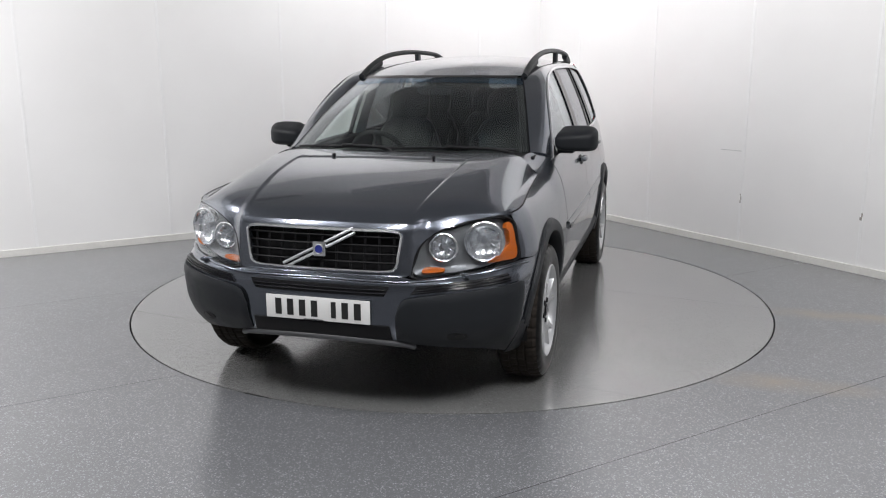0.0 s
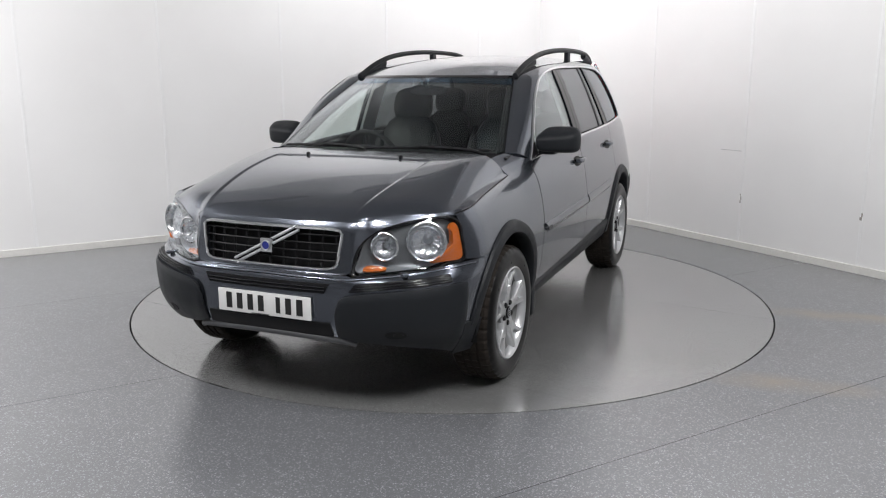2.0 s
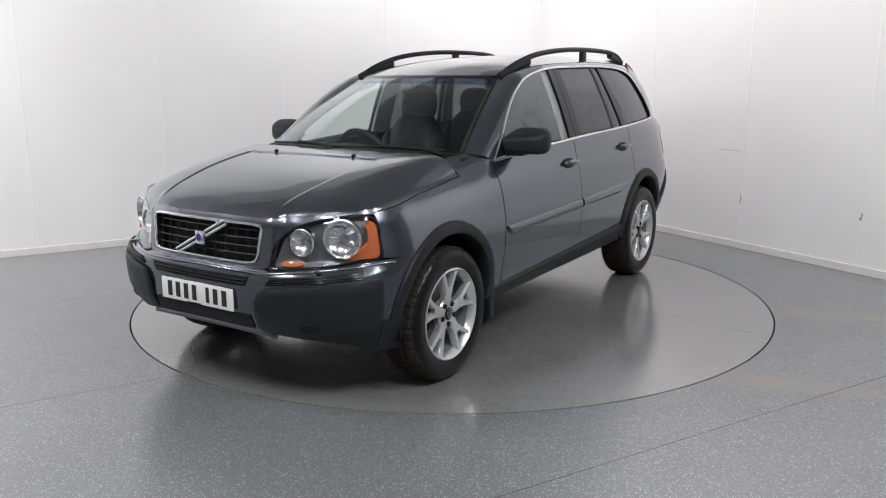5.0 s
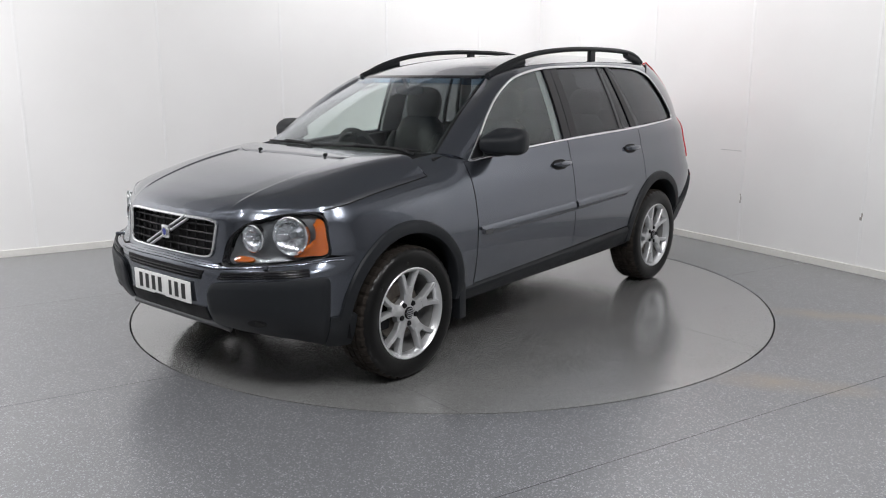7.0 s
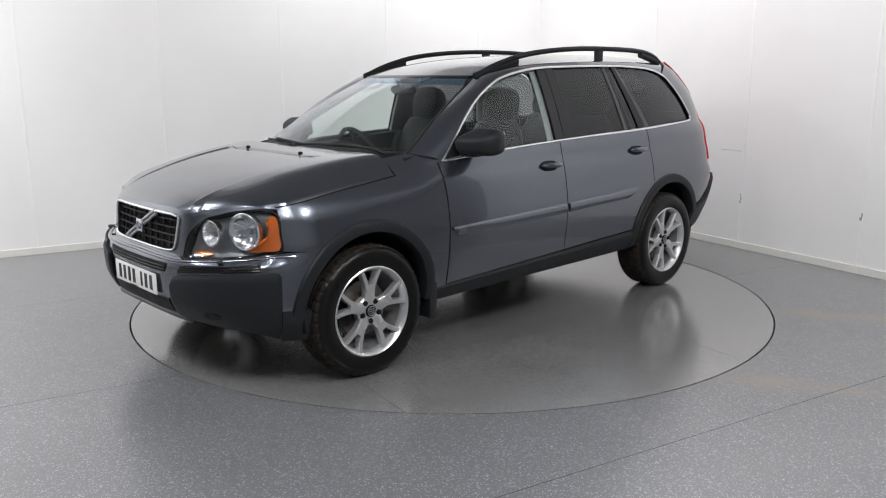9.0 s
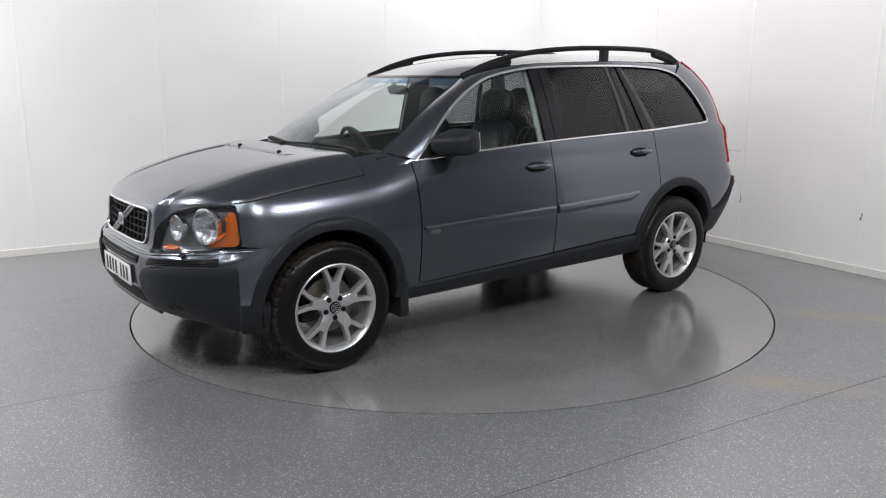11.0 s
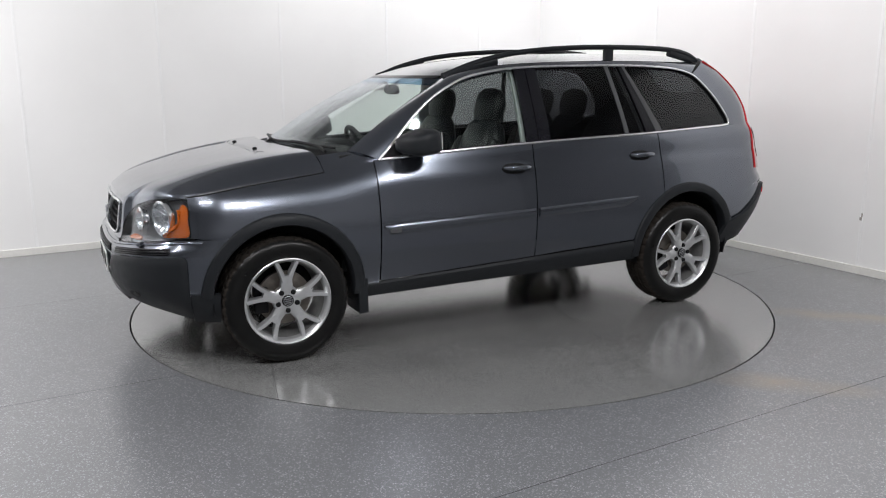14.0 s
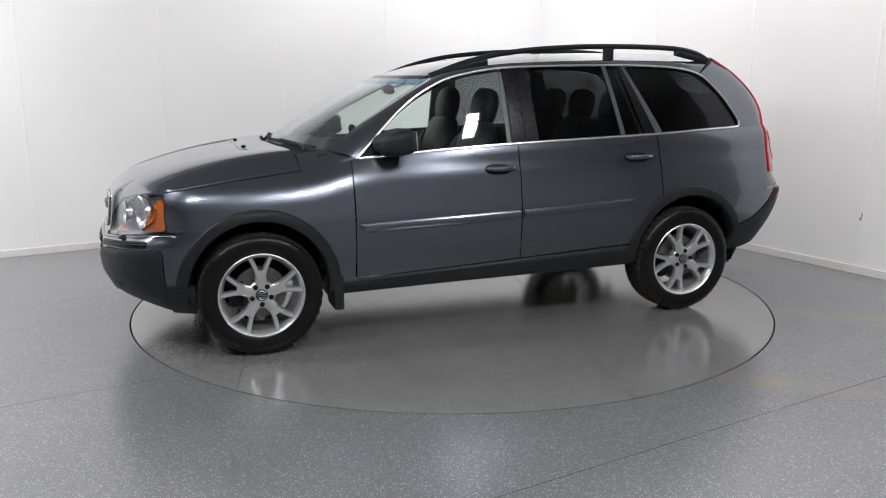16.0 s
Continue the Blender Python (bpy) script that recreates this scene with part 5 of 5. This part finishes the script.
# ---------------------------------------------------------------- the car: inside and underneath
def build_inside():
    bm = box((-1.80, -0.50, 0.35), (2.0, 0.50, 0.48), None, 0.03)
    add_box(bm, (-0.96, -0.84, 0.39), (0.96, 0.84, 0.48), None, 0.03)
    add_box(bm, (1.83, -0.66, 0.40), (2.12, 0.70, 0.66), None, 0.03)
    add_box(bm, (-2.12, -0.70, 0.52), (-1.88, 0.70, 0.80), None, 0.03)
    part("underbody", bm, M_BLACK, CAR, smooth=0)
    part("exhaust", tube(flow([(0.6, 0.1, 0.32), (-0.5, 0.12, 0.32), (-1.4, 0.3, 0.34), (-1.8, 0.40, 0.38)], 5), 0.03, 10), M_STEEL, CAR)
    bm = box((1.0, -0.80, 0.46), (1.06, 0.80, 1.10))
    part("bulkhead", bm, M_BLACK, CAR, smooth=0)
    # dashboard
    prof = [(1.05, 1.125), (0.95, 1.135), (0.80, 1.125), (0.66, 1.095), (0.60, 1.04), (0.62, 0.90), (0.70, 0.75), (1.05, 0.75)]
    g = np.array([[(x, y, z) for x, z in prof] for y in np.linspace(-0.78, 0.78, 9)])
    part("dashboard", slab(g, 0.02), M_CABIN, CAR, "dark dashboard")
    part("instrument_hood", pebble((0.13, 0.19, 0.045), 2.6, pose(0.70, -0.37, 1.115), 20), M_CABIN, CAR)
    c, r = Vector((0.50, -0.37, 1.065)), 0.19
    m = Matrix.Translation(c) @ pose(0, 0, 0, 0, -64, 0)
    ring = tube([m @ Vector((r * math.cos(a), r * math.sin(a), 0)) for a in np.linspace(0, 2 * math.pi, 41)[:-1]], 0.016, 10, closed=True)
    wheel = part("steering_wheel", ring, M_CABIN, CAR, "dark steering wheel")
    part("steering_hub", pebble((0.075, 0.085, 0.03), 2.4, m, 16), M_CABIN, wheel)
    sp = bmesh.new()
    for a in (0, 180, 250, 290):
        tube([m @ Vector((0.05 * math.cos(radians(a)), 0.05 * math.sin(radians(a)), 0)), m @ Vector((r * math.cos(radians(a)), r * math.sin(radians(a)), 0))], 0.012, 6, bm=sp)
    part("steering_spokes", sp, M_CABIN, wheel)
    # seats
    def seat(x, y, half, tall):
        s = part("seat", pebble((0.27, half, 0.11), 3.2, pose(x + 0.20, y, 0.66, 0, -6, 0), 24), M_LEATHER, CAR, "dark leather seat with headrest")
        part("seat_back", pebble((0.10, half * 0.97, 0.36), 3.0, pose(x - 0.09, y, 0.97, 0, -14, 0), 24), M_LEATHER, s)
        part("headrest", pebble((0.070, half * 0.62, tall * 1.15), 2.8, pose(x - 0.185, y, 1.385, 0, -12, 0), 20), M_LEATHER, s)
        part("headrest_post", tube([(x - 0.16, y, 1.22), (x - 0.18, y, 1.38)], 0.022, 8), M_CABIN, s)
        for dy in (-half * 0.88, half * 0.88):
            part("side_bolster", pebble((0.085, 0.05, 0.25), 2.4, pose(x - 0.045, y + dy, 0.95, 0, -14, 0), 14), M_LEATHER, s)
    for y in (-0.37, 0.37):
        seat(0.02, y, 0.245, 0.115)
    for y in (-0.46, 0.0, 0.46):
        seat(-0.92, y, 0.215, 0.10)
    # door linings and inner pillars
    for x0, x1 in ((0.84, -0.18), (-0.21, -0.98)):
        bm = flank_panel([(x0, 0.56), (x1, 0.56)], [(x0, belt(x0) - 0.01), (x1, belt(x1) - 0.01)], 12, 10, 0.03, -0.045)
        pair("door_lining", bm, M_CABIN, CAR)
    bm = flank_panel([(-1.25, 0.86), (-2.0, 0.86)], [(-1.25, belt(-1.25) - 0.01), (-2.0, belt(-2.0) - 0.01)], 12, 8, 0.03, -0.05)
    pair("load_lining", bm, M_CABIN, CAR)
    for b0, b1, t0, t1 in ((-0.15, -0.36, -0.15, -0.33), (-1.12, -1.28, -0.99, -1.08)):
        low = np.array([(b0, belt(b0)), (b1, belt(b1))])
        high = np.array([(t0, 1.63), (t1, 1.63)])
        pair("inner_pillar", flank_panel(low, high, 5, 8, 0.02, -0.045), M_LINING, CAR, "pale grey pillar trim")
    low = np.array([(-1.58, 1.615), (-1.80, 1.45), (-1.92, 1.25), (-1.96, 0.95)])
    high = np.array([(-1.80, 1.70), (-2.09, 1.48), (-2.245, 1.25), (-2.265, 0.93)])
    pair("rear_pillar_lining", flank_panel(low, high, 14, 8, 0.010, -0.038), M_CABIN, CAR)
    # inside of the front pillars
    line = SCREEN_L * np.array([1, 0.955, 1]) + np.array([-0.035, 0, -0.02])
    pair("pillar_lining", tube(line, 0.03, 8), M_CABIN, CAR)
    # mirror inside
    part("rear_view_mirror", pebble((0.016, 0.125, 0.032), 3.4, pose(0.40, 0.0, 1.505, 0, 10, 0), 20), M_BLACK, CAR, "black rear-view mirror")
    part("mirror_stem", tube([(0.42, 0, 1.52), (0.46, 0, 1.585)], 0.014, 8), M_BLACK, CAR)
    # grab handle over the right front door
    h = flow([(0.30, -0.60, 1.52), (0.28, -0.575, 1.50), (0.14, -0.57, 1.53), (0.10, -0.595, 1.56)], 5)
    part("grab_handle", tube(h, 0.011, 8), M_LINING, CAR)
    # load cover behind the rear seats
    part("load_floor", box((-2.1, -0.78, 0.78), (-1.05, 0.78, 0.82)), M_CABIN, CAR, smooth=0)


def screen_point(u, v, lift=0.0):
    """A point on the windscreen: u across (-1 right to 1 left), v from its base up."""
    i = v * (len(SCREEN_C) - 1)
    c = np.array([np.interp(i, range(len(SCREEN_C)), SCREEN_C[:, k]) for k in range(3)])
    e = np.array([np.interp(i, range(len(SCREEN_L)), SCREEN_L[:, k]) for k in range(3)])
    k = abs(u) ** 2.3
    p = c * (1 - k) + e * k
    p[1] = e[1] * u
    return p + np.array([0.55, 0, 0.83]) * lift


def build_wipers():
    for u0, u1, v1, pu in ((-0.92, 0.02, 0.035, -0.30), (-0.10, 0.90, 0.045, 0.38)):
        blade = np.array([screen_point(u0 + (u1 - u0) * t, 0.004 + v1 * math.sin(math.pi * t) * 0.35 + 0.008 * t, 0.008) for t in np.linspace(0, 1, 16)])
        w = part("wiper", tube(blade, 0.0075, 6), M_BLACK, CAR, "black windscreen wiper")
        arm = [screen_point(u1, 0.0, 0.0) + np.array([0.055, 0, -0.005]), screen_point(u1 * 0.7 + pu * 0.3, 0.004, 0.018), screen_point((u0 + u1) / 2, 0.022, 0.018)]
        part("wiper_arm", tube(flow(arm, 6), 0.010, 6), M_BLACK, w)


build_sides()
build_arches()
build_bonnet()
build_top()
build_side_glass()
build_rails()
build_mirrors()
build_front()
build_headlamps()
build_rear_bumper()
build_wheel()
build_inside()
build_wipers()


# ---------------------------------------------------------------- what moves
def angle(t):
    return -105.79 - 3.416 * t


def motions():
    rows = [i * 0.5 for i in range(33)]
    spin = [pose(0, 0, 0, 0, 0, angle(t)) for t in rows]
    walk(TURNTABLE, list(zip(rows, spin)))
    walk(CAR, [(t, m @ pose(0.0708, 0.0283, 0.0)) for t, m in zip(rows, spin)])


motions()
